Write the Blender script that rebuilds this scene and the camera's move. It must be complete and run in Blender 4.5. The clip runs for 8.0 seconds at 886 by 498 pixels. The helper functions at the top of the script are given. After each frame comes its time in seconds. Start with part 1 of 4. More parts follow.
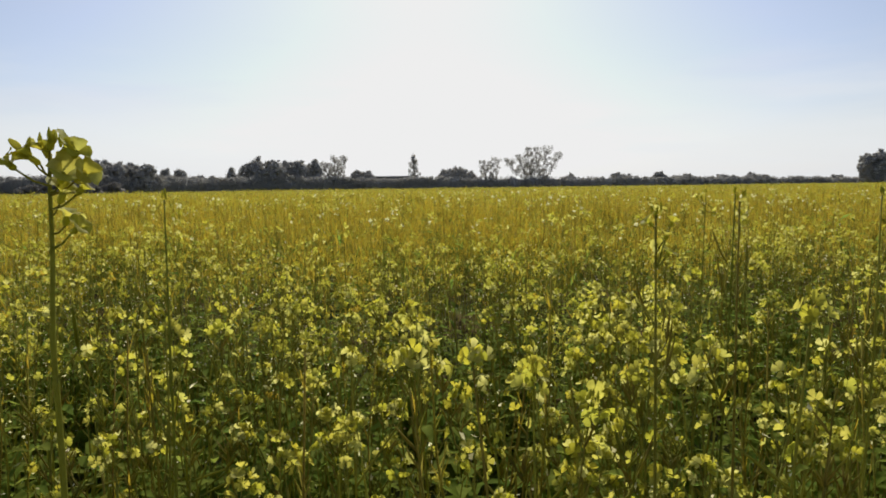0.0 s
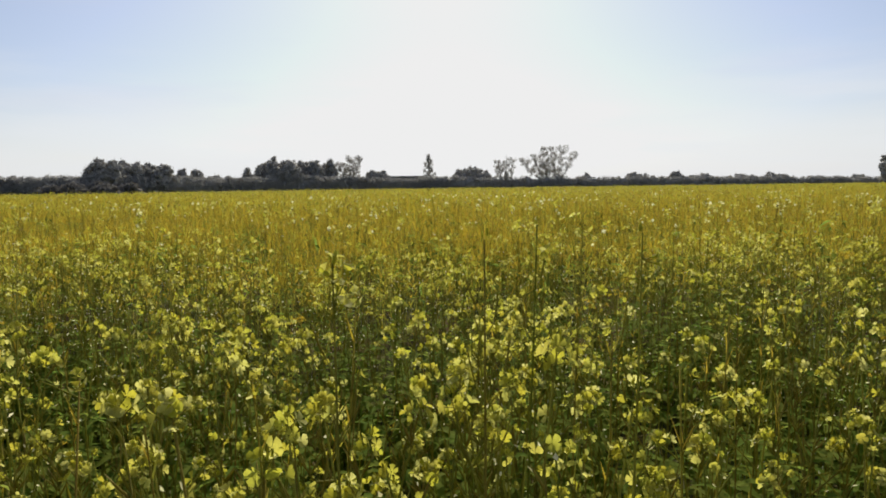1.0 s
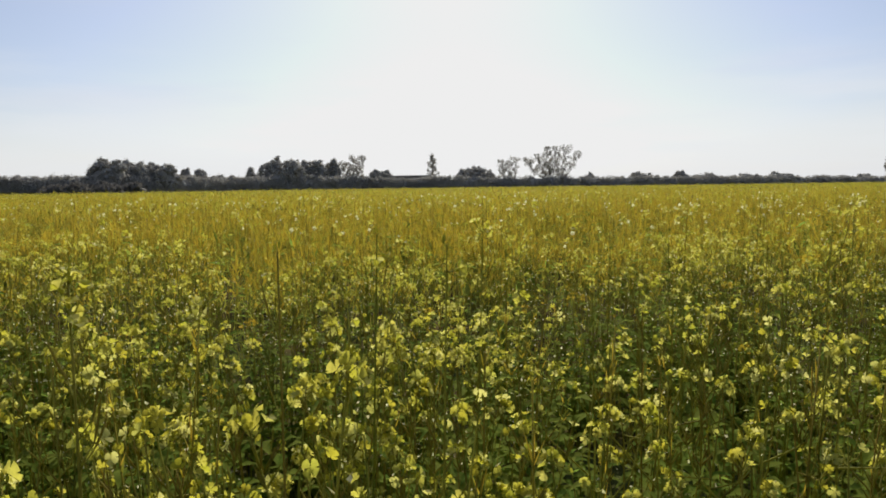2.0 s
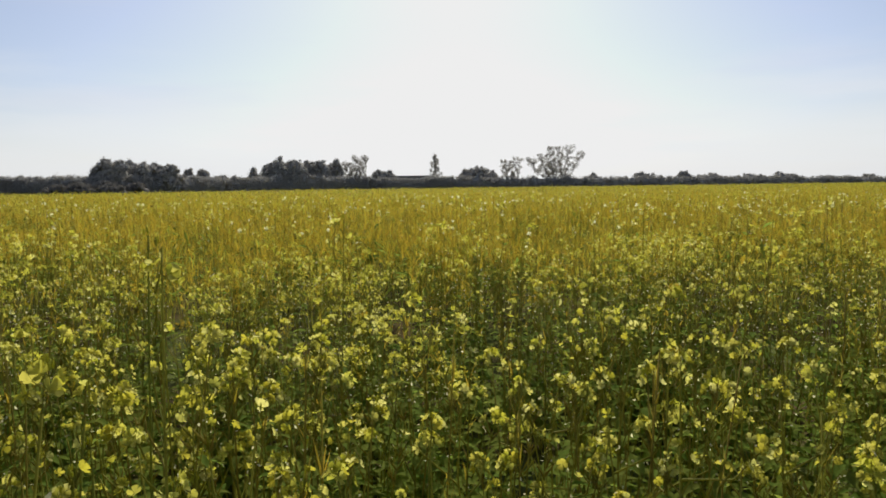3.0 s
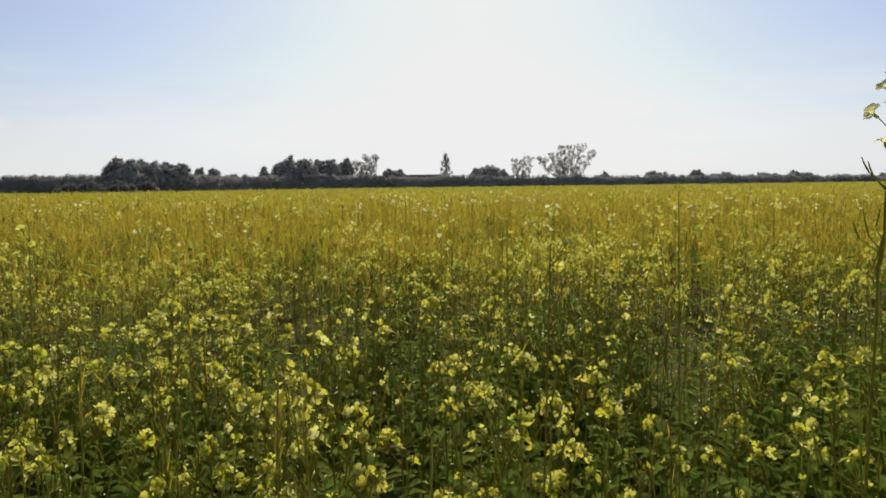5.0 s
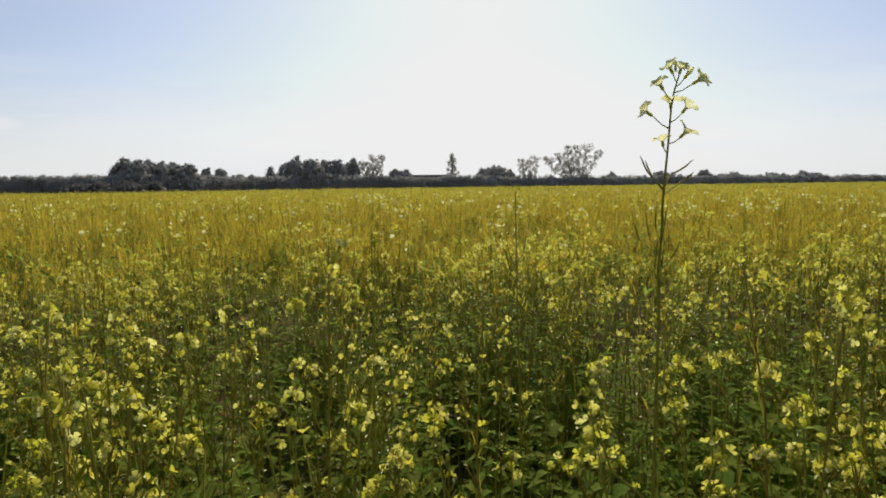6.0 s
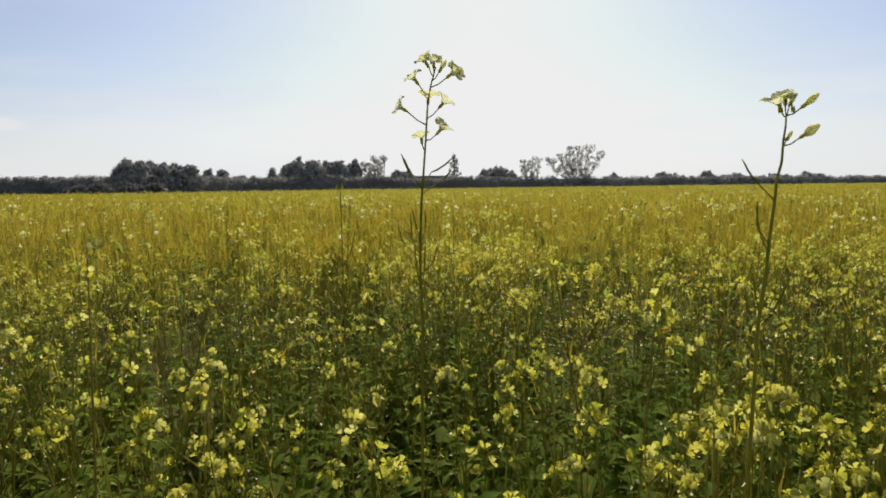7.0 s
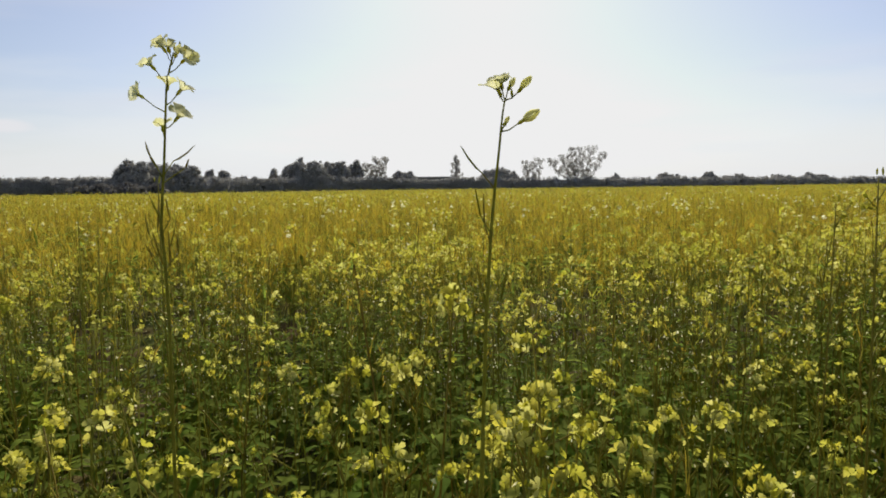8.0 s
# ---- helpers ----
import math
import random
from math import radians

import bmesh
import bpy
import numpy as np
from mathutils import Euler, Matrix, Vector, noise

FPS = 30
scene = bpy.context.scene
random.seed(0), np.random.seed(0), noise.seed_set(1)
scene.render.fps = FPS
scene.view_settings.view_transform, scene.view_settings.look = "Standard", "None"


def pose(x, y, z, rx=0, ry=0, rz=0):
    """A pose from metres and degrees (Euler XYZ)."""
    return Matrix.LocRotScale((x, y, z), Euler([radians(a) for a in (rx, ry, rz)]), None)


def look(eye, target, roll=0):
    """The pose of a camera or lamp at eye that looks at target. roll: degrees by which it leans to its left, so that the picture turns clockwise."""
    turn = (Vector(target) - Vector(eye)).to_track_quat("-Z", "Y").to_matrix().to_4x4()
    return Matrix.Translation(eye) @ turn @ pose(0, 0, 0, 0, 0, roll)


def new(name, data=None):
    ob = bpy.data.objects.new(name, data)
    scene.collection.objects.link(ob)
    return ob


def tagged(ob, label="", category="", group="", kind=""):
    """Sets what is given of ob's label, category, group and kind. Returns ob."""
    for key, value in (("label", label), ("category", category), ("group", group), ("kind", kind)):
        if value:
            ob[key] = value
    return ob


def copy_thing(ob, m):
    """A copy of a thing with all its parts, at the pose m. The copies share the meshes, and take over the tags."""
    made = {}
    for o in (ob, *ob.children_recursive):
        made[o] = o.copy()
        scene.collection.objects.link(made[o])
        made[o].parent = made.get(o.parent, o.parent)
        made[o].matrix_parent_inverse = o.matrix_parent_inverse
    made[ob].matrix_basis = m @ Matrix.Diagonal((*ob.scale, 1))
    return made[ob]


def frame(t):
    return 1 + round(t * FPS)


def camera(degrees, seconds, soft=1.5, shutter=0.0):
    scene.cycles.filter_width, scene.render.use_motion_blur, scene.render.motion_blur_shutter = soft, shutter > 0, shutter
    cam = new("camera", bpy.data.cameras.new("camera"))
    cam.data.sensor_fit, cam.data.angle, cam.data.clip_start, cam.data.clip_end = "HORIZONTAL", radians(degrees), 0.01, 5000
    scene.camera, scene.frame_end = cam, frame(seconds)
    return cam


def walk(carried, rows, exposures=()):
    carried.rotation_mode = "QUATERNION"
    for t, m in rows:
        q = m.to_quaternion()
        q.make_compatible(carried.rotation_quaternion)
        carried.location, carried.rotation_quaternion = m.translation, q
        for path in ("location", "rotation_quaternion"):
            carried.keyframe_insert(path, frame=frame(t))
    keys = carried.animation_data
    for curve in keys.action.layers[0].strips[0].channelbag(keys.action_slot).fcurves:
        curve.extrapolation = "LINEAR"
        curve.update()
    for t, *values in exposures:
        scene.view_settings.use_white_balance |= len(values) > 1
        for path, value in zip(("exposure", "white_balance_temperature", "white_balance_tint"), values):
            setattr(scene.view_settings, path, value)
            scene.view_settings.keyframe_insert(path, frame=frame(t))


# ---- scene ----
# ---- camera and its way ----
cam = camera(66.0, 8.0, soft=1.75)
PATH = [
    (0, pose(0.000, 0.000, 1.409, 84.71, 0.68, 5.49)),
    (0.5, pose(0.222, 0.040, 1.437, 84.64, 0.68, 6.38)),
    (1, pose(0.348, 0.079, 1.452, 84.69, 0.68, 6.90)),
    (1.5, pose(0.459, 0.108, 1.462, 84.67, 0.68, 7.16)),
    (2.8, pose(0.850, 0.219, 1.459, 84.64, 0.68, 7.59)),
    (3, pose(0.916, 0.238, 1.456, 84.67, 0.68, 7.70)),
    (3.5, pose(1.075, 0.282, 1.457, 84.67, 0.68, 7.92)),
    (4, pose(1.256, 0.338, 1.458, 84.62, 0.68, 8.22)),
    (4.5, pose(1.419, 0.394, 1.460, 84.61, 0.68, 8.57)),
    (5.8, pose(1.865, 0.508, 1.459, 84.60, 0.68, 9.47)),
    (6, pose(1.934, 0.527, 1.456, 84.62, 0.68, 9.61)),
    (6.5, pose(2.101, 0.582, 1.452, 84.64, 0.68, 9.79)),
    (7, pose(2.275, 0.630, 1.449, 84.70, 0.68, 9.94)),
    (7.5, pose(2.432, 0.681, 1.440, 84.68, 0.68, 10.04)),
    (8, pose(2.615, 0.721, 1.429, 84.79, 0.68, 10.25)),
]
walk(cam, PATH, exposures=((0, 0.0), (8, 0.0)))

# ---- sky, sun ----
SUN_UP, SUN_AZ = 36.0, -6.5
world = bpy.data.worlds.new("sky")
scene.world = world
world.use_nodes = True
wt = world.node_tree
sky = wt.nodes.new("ShaderNodeTexSky")
sky.sky_type = "NISHITA"
sky.sun_disc = False
sky.sun_elevation = radians(SUN_UP)
sky.sun_rotation = radians(SUN_AZ)
sky.air_density = 1.0
sky.dust_density = 1.0
sky.ozone_density = 1.5
hsv = wt.nodes.new("ShaderNodeHueSaturation")
hsv.inputs["Saturation"].default_value = 0.75
wt.links.new(sky.outputs[0], hsv.inputs["Color"])
# thin high cloud
co = wt.nodes.new("ShaderNodeTexCoord")
mp = wt.nodes.new("ShaderNodeMapping")
mp.inputs["Scale"].default_value = (1.2, 1.2, 9.0)
cn = wt.nodes.new("ShaderNodeTexNoise")
cn.inputs["Scale"].default_value = 2.2
cn.inputs["Detail"].default_value = 6
cr = wt.nodes.new("ShaderNodeValToRGB")
cr.color_ramp.elements[0].position = 0.5
cr.color_ramp.elements[1].position = 0.85
cr.color_ramp.elements[1].color = (0.5, 0.5, 0.5, 1)
mx = wt.nodes.new("ShaderNodeMix")
mx.data_type = "RGBA"
mx.inputs["B"].default_value = (8.0, 8.0, 8.2, 1)
wt.links.new(co.outputs["Generated"], mp.inputs["Vector"])
wt.links.new(mp.outputs[0], cn.inputs["Vector"])
wt.links.new(cn.outputs["Fac"], cr.inputs[0])
wt.links.new(cr.outputs[0], mx.inputs["Factor"])
wt.links.new(hsv.outputs[0], mx.inputs["A"])
# the glow round the sun levels off at white
tint, cap = wt.nodes.new("ShaderNodeVectorMath"), wt.nodes.new("ShaderNodeVectorMath")
tint.operation, cap.operation = "MULTIPLY", "MINIMUM"
tint.inputs[1].default_value = (0.89, 0.925, 1.05)
cap.inputs[1].default_value = (9.6, 9.6, 9.6)
wt.links.new(mx.outputs["Result"], tint.inputs[0])
# pale haze towards the horizon
sep, fall, haze = wt.nodes.new("ShaderNodeSeparateXYZ"), wt.nodes.new("ShaderNodeMapRange"), wt.nodes.new("ShaderNodeMix")
fall.interpolation_type = "SMOOTHSTEP"
fall.inputs["From Min"].default_value, fall.inputs["From Max"].default_value = 0.0, 0.19
fall.inputs["To Min"].default_value, fall.inputs["To Max"].default_value = 0.85, 0.0
haze.data_type = "RGBA"
haze.inputs["B"].default_value = (8.9, 9.2, 9.5, 1)
wt.links.new(co.outputs["Generated"], sep.inputs[0])
hn, hm, rise = wt.nodes.new("ShaderNodeTexNoise"), wt.nodes.new("ShaderNodeMapping"), wt.nodes.new("ShaderNodeMath")
hm.inputs["Scale"].default_value = (2.5, 2.5, 16.0)
hn.inputs["Scale"].default_value = 2.0
hn.inputs["Detail"].default_value = 4
rise.operation = "MULTIPLY_ADD"
rise.inputs[1].default_value = 0.16
high = wt.nodes.new("ShaderNodeMath")
high.operation = "SUBTRACT"
high.inputs[1].default_value = 0.08
wt.links.new(co.outputs["Generated"], hm.inputs["Vector"])
wt.links.new(hm.outputs[0], hn.inputs["Vector"])
wt.links.new(hn.outputs["Fac"], rise.inputs[0])
wt.links.new(sep.outputs["Z"], rise.inputs[2])
wt.links.new(rise.outputs[0], high.inputs[0])
wt.links.new(high.outputs[0], fall.inputs["Value"])
wt.links.new(fall.outputs[0], haze.inputs["Factor"])
wt.links.new(tint.outputs[0], haze.inputs["A"])
# one small flat cloud low in the sky
CLOUD_AZ, CLOUD_UP = radians(-42.6), radians(4.6)
ahead = Vector((math.sin(CLOUD_AZ) * math.cos(CLOUD_UP), math.cos(CLOUD_AZ) * math.cos(CLOUD_UP), math.sin(CLOUD_UP)))
across = Vector((math.cos(CLOUD_AZ), -math.sin(CLOUD_AZ), 0))


def sky_math(kind, a, b):
    node = wt.nodes.new("ShaderNodeMath")
    node.operation = kind
    for k, v in enumerate((a, b)):
        if isinstance(v, float):
            node.inputs[k].default_value = v
        else:
            wt.links.new(v, node.inputs[k])
    return node.outputs[0]


def sky_dot(axis):
    node = wt.nodes.new("ShaderNodeVectorMath")
    node.operation = "DOT_PRODUCT"
    node.inputs[1].default_value = axis
    wt.links.new(co.outputs["Generated"], node.inputs[0])
    return node.outputs["Value"]


wide = sky_math("POWER", sky_math("ABSOLUTE", sky_math("DIVIDE", sky_dot(across), 0.036), 0.0), 2.0)
high_off = sky_math("POWER", sky_math("ABSOLUTE", sky_math("DIVIDE", sky_dot(across.cross(ahead)), 0.010), 0.0), 2.0)
ragged = sky_math("ADD", sky_math("ADD", wide, high_off), sky_math("MULTIPLY", hn.outputs["Fac"], 0.9))
body = wt.nodes.new("ShaderNodeMapRange")
body.interpolation_type = "SMOOTHSTEP"
body.inputs["From Min"].default_value, body.inputs["From Max"].default_value = 0.6, 1.6
body.inputs["To Min"].default_value, body.inputs["To Max"].default_value = 0.75, 0.0
wt.links.new(ragged, body.inputs["Value"])
facing = sky_math("GREATER_THAN", sky_dot(ahead), 0.9)
cloud = wt.nodes.new("ShaderNodeMix")
cloud.data_type = "RGBA"
cloud.inputs["B"].default_value = (9.0, 8.9, 9.2, 1)
wt.links.new(sky_math("MULTIPLY", body.outputs[0], facing), cloud.inputs["Factor"])
wt.links.new(haze.outputs["Result"], cloud.inputs["A"])
wt.links.new(cloud.outputs["Result"], cap.inputs[0])
wt.links.new(cap.outputs[0], wt.nodes["Background"].inputs[0])
wt.nodes["Background"].inputs[1].default_value = 0.089

sun = new("sun", bpy.data.lights.new("sun", "SUN"))
sun.data.energy = 4.4
sun.data.angle = radians(0.5)
sun.data.color = (1.0, 0.93, 0.80)
SUN_DIR = Vector((math.sin(radians(SUN_AZ)) * math.cos(radians(SUN_UP)),
                  math.cos(radians(SUN_AZ)) * math.cos(radians(SUN_UP)), math.sin(radians(SUN_UP))))
sun.matrix_world = look(SUN_DIR * 50, (0, 0, 0))


# ---- materials ----
def leafy(name, cols, through_share, rough, grain=60.0, spec=0.3):
    """A thin plant surface: colour varies from piece to piece and in fine grain; part of the light passes through."""
    m = bpy.data.materials.new(name)
    m.use_nodes = True
    t = m.node_tree
    N, L = t.nodes, t.links
    p = N["Principled BSDF"]
    geo, oi = N.new("ShaderNodeNewGeometry"), N.new("ShaderNodeObjectInfo")
    add, fr = N.new("ShaderNodeMath"), N.new("ShaderNodeMath")
    add.operation, fr.operation = "ADD", "FRACT"
    L.new(geo.outputs["Random Per Island"], add.inputs[0])
    L.new(oi.outputs["Random"], add.inputs[1])
    L.new(add.outputs[0], fr.inputs[0])
    ramp = N.new("ShaderNodeValToRGB")
    e = ramp.color_ramp.elements
    while len(e) < len(cols):
        e.new(0.5)
    for k, c in enumerate(cols):
        e[k].position = k / (len(cols) - 1)
        e[k].color = (*c, 1)
    L.new(fr.outputs[0], ramp.inputs[0])
    tc = N.new("ShaderNodeTexCoord")
    nz, big = N.new("ShaderNodeTexNoise"), N.new("ShaderNodeTexNoise")
    nz.inputs["Scale"].default_value = grain
    nz.inputs["Detail"].default_value = 3
    big.inputs["Scale"].default_value = grain * 0.05
    L.new(tc.outputs["Object"], nz.inputs["Vector"])
    L.new(tc.outputs["Object"], big.inputs["Vector"])
    sm = N.new("ShaderNodeMath")
    sm.operation = "ADD"
    L.new(nz.outputs["Fac"], sm.inputs[0])
    L.new(big.outputs["Fac"], sm.inputs[1])
    mr = N.new("ShaderNodeMapRange")
    mr.inputs["From Min"].default_value = 0.6
    mr.inputs["From Max"].default_value = 1.4
    mr.inputs["To Min"].default_value = 0.72
    mr.inputs["To Max"].default_value = 1.2
    L.new(sm.outputs[0], mr.inputs["Value"])
    mul = N.new("ShaderNodeVectorMath")
    mul.operation = "SCALE"
    L.new(ramp.outputs[0], mul.inputs[0])
    L.new(mr.outputs[0], mul.inputs["Scale"])
    L.new(mul.outputs[0], p.inputs["Base Color"])
    p.inputs["Roughness"].default_value = rough
    p.inputs["Specular IOR Level"].default_value = spec
    if through_share:
        tr, mix = N.new("ShaderNodeBsdfTranslucent"), N.new("ShaderNodeMixShader")
        L.new(mul.outputs[0], tr.inputs["Color"])
        mix.inputs[0].default_value = through_share
        L.new(p.outputs[0], mix.inputs[1])
        L.new(tr.outputs[0], mix.inputs[2])
        L.new(mix.outputs[0], N["Material Output"].inputs["Surface"])
    return m


STEM = leafy("stem_green", ((0.23, 0.25, 0.035), (0.36, 0.35, 0.06), (0.29, 0.28, 0.045), (0.30, 0.25, 0.055)), 0.5, 0.6, 90, 0.08)
PETAL = leafy("petal_yellow", ((0.54, 0.52, 0.06), (0.62, 0.57, 0.11), (0.57, 0.50, 0.05), (0.51, 0.51, 0.05), (0.74, 0.70, 0.22), (0.58, 0.54, 0.06)), 0.68, 0.6, 200, 0.12)
POD = leafy("pod_green_brown", ((0.24, 0.25, 0.03), (0.32, 0.28, 0.045), (0.28, 0.22, 0.045)), 0.5, 0.6, 120, 0.1)
GOLD = leafy("ripening_gold", ((0.53, 0.42, 0.035), (0.59, 0.43, 0.045), (0.55, 0.385, 0.045)), 0.5, 0.6, 120, 0.1)
LEAF = leafy("leaf_green", ((0.19, 0.29, 0.045), (0.28, 0.345, 0.055), (0.25, 0.285, 0.05)), 0.65, 0.8, 60, 0.03)
PALE = leafy("petal_pale_and_glint", ((0.79, 0.77, 0.36), (0.84, 0.83, 0.52), (0.79, 0.75, 0.36)), 0.68, 0.6, 200, 0.15)
BUD = leafy("bud_green", ((0.49, 0.49, 0.05), (0.56, 0.52, 0.07)), 0.5, 0.6, 150, 0.1)
# pale colour that paints the glints among the stems
GLINT = leafy("pale_glint", ((0.72, 0.67, 0.36), (0.80, 0.76, 0.48), (0.70, 0.63, 0.30)), 0.6, 0.6, 200, 0.3)
CROP_MATS = [STEM, PETAL, POD, LEAF, BUD, PALE, GOLD, GLINT]
# distance haze over the trees is put into these pale grey base colours
FOLIAGE_HAZED = leafy("tree_foliage_hazed", ((0.33, 0.32, 0.29), (0.48, 0.46, 0.42), (0.38, 0.37, 0.345), (0.52, 0.50, 0.46)), 0.35, 0.8, 3, 0.2)
FOLIAGE_AIRY_HAZED = leafy("airy_foliage_hazed", ((0.34, 0.33, 0.30), (0.40, 0.385, 0.35), (0.37, 0.36, 0.335)), 0.6, 0.8, 3, 0.2)
# the nearer row: a darker copy, with less haze painted in
FOLIAGE_LESS_HAZED = leafy("near_foliage_less_hazed", ((0.19, 0.18, 0.16), (0.23, 0.215, 0.19)), 0.35, 0.8, 3, 0.2)
BARK = leafy("bark", ((0.14, 0.125, 0.11), (0.20, 0.18, 0.15)), 0.0, 0.9, 8)

soil = bpy.data.materials.new("soil")
soil.use_nodes = True
N, L = soil.node_tree.nodes, soil.node_tree.links
tc, n1, n2 = N.new("ShaderNodeTexCoord"), N.new("ShaderNodeTexNoise"), N.new("ShaderNodeTexNoise")
n1.inputs["Scale"].default_value, n1.inputs["Detail"].default_value = 1.2, 8
n2.inputs["Scale"].default_value, n2.inputs["Detail"].default_value = 35, 6
rp = N.new("ShaderNodeValToRGB")
rp.color_ramp.elements[0].color = (0.11, 0.085, 0.04, 1)
rp.color_ramp.elements[1].color = (0.11, 0.14, 0.04, 1)
rp.color_ramp.elements[0].position, rp.color_ramp.elements[1].position = 0.4, 0.65
bp = N.new("ShaderNodeBump")
bp.inputs["Strength"].default_value, bp.inputs["Distance"].default_value = 0.8, 0.03
L.new(tc.outputs["Object"], n1.inputs["Vector"])
L.new(tc.outputs["Object"], n2.inputs["Vector"])
L.new(n1.outputs["Fac"], rp.inputs[0])
L.new(n2.outputs["Fac"], bp.inputs["Height"])
L.new(rp.outputs[0], N["Principled BSDF"].inputs["Base Color"])
L.new(bp.outputs[0], N["Principled BSDF"].inputs["Normal"])
N["Principled BSDF"].inputs["Roughness"].default_value = 1.0
N["Principled BSDF"].inputs["Specular IOR Level"].default_value = 0.0

# ---- mesh helpers ----
rng = np.random.RandomState(7)
Z = np.array((0.0, 0.0, 1.0))


def unit(v):
    v = np.asarray(v, float)
    return v / max(np.linalg.norm(v), 1e-9)


class Geo:
    """A heap of triangles with a material number each."""

    def __init__(self):
        self.v, self.f, self.m, self.n = [], [], [], 0

    def add(self, v, f, m):
        v, f = np.asarray(v, float).reshape(-1, 3), np.asarray(f, int).reshape(-1, 3)
        self.v.append(v)
        self.f.append(f + self.n)
        self.m.append(np.full(len(f), m, int) if np.isscalar(m) else np.asarray(m, int))
        self.n += len(v)

    def put(self, other, mat4):
        v, f, m = other.arrays()
        a = np.array(mat4)
        self.add(v @ a[:3, :3].T + a[:3, 3], f, m)

    def arrays(self):
        return np.concatenate(self.v), np.concatenate(self.f), np.concatenate(self.m)

    def mesh(self, name, mats):
        v, f, m = self.arrays()
        used = sorted(set(m.tolist()))
        table = np.zeros(max(used) + 1, int)
        table[used] = range(len(used))
        me = bpy.data.meshes.new(name)
        me.vertices.add(len(v))
        me.vertices.foreach_set("co", v.astype(np.float32).ravel())
        me.loops.add(len(f) * 3)
        me.loops.foreach_set("vertex_index", f.astype(np.int32).ravel())
        me.polygons.add(len(f))
        me.polygons.foreach_set("loop_start", np.arange(0, len(f) * 3, 3, dtype=np.int32))
        for k in used:
            me.materials.append(mats[k])
        me.polygons.foreach_set("material_index", table[m].astype(np.int32))
        me.update(calc_edges=True)
        return me


def part(name, geo, mats, parent, label=""):
    ob = new(name, geo.mesh(name, mats))
    ob.parent = parent
    return tagged(ob, label)


def tube(g, pts, radii, sides, m):
    pts = np.asarray(pts, float)
    n = len(pts)
    rings = []
    for i in range(n):
        d = unit(pts[min(i + 1, n - 1)] - pts[max(i - 1, 0)])
        a = unit(np.cross(d, (0.31, 0.95, 0.05)))
        b = np.cross(d, a)
        th = np.arange(sides) * 2 * math.pi / sides
        rings.append(pts[i] + radii[i] * (np.cos(th)[:, None] * a + np.sin(th)[:, None] * b))
    f = []
    for i in range(n - 1):
        for k in range(sides):
            p, q = i * sides + k, i * sides + (k + 1) % sides
            f += [(p, q, q + sides), (p, q + sides, p + sides)]
    f += [((n - 1) * sides, (n - 1) * sides + k, (n - 1) * sides + k + 1) for k in range(1, sides - 1)]
    g.add(np.concatenate(rings), f, m)


def flower(g, c, axis, size, lod, cup=0.35, m=1):
    """Four-petalled cress flower of the given breadth round an axis. All petals share the middle."""
    axis = unit(axis)
    a = unit(np.cross(axis, rng.normal(size=3)))
    b = np.cross(axis, a)
    v, f = [np.asarray(c, float)], []
    r = size / 2
    for k in range(4):
        th = k * math.pi / 2 + rng.uniform(-0.2, 0.2)
        d = math.cos(th) * a + math.sin(th) * b
        s = -math.sin(th) * a + math.cos(th) * b
        up = cup * rng.uniform(0.5, 1.5)
        o = len(v)
        if lod == 0:
            v += [c + r * (0.40 * d - 0.36 * s + 0.5 * up * axis), c + r * (0.84 * d - 0.52 * s + up * axis * 0.85),
                  c + r * (1.04 * d + 0.02 * s + up * axis * rng.uniform(0.6, 1.1)), c + r * (0.84 * d + 0.52 * s + up * axis * 0.9),
                  c + r * (0.40 * d + 0.36 * s + 0.5 * up * axis)]
            f += [(0, o, o + 1), (0, o + 1, o + 2), (0, o + 2, o + 3), (0, o + 3, o + 4)]
        else:
            v += [c + r * (0.85 * d - 0.55 * s + up * axis), c + r * (0.95 * d + 0.55 * s + up * axis)]
            f += [(0, o, o + 1)]
    g.add(v, f, m)


def leaf_blade(g, base, d, length, width, lod, m=3):
    """Lance-shaped leaf with a folded middle rib, drooping towards the tip."""
    d = unit(d)
    s = unit(np.cross(d, Z) + 1e-6)
    up = np.cross(s, d)
    n = 5 if lod == 0 else 3
    v, f = [], []
    droop = rng.uniform(0.2, 0.7)
    for i in range(n):
        t = i / (n - 1)
        w = width * 0.5 * (math.sin(math.pi * min(1, 0.08 + t * 0.92)) ** 0.7) * (1 + 0.25 * rng.uniform(-1, 1))
        mid = base + d * length * t - Z * droop * length * t * t
        v += [mid - s * w + up * w * 0.45, mid, mid + s * w + up * w * 0.4]
        if i:
            o = 3 * i
            f += [(o - 3, o - 2, o + 1), (o - 3, o + 1, o), (o - 2, o - 1, o + 2), (o - 2, o + 2, o + 1)]
    g.add(v, f, m)


def pod(g, base, d, length, lod):
    d = unit(d)
    side = unit(np.cross(d, rng.normal(size=3)))
    bend = side * length * rng.uniform(0, 0.15)
    r = 0.0017
    if lod == 0:
        tube(g, [base, base + d * length * 0.25, base + d * length * 0.6 + bend * 0.6, base + d * length + bend],
             [0.0006, r, r, 0.0004], 4, 2)
    else:
        g.add([base - side * r * 1.3, base + side * r * 1.3, base + d * length], [(0, 1, 2)], rng.choice((2, 4, 6)))


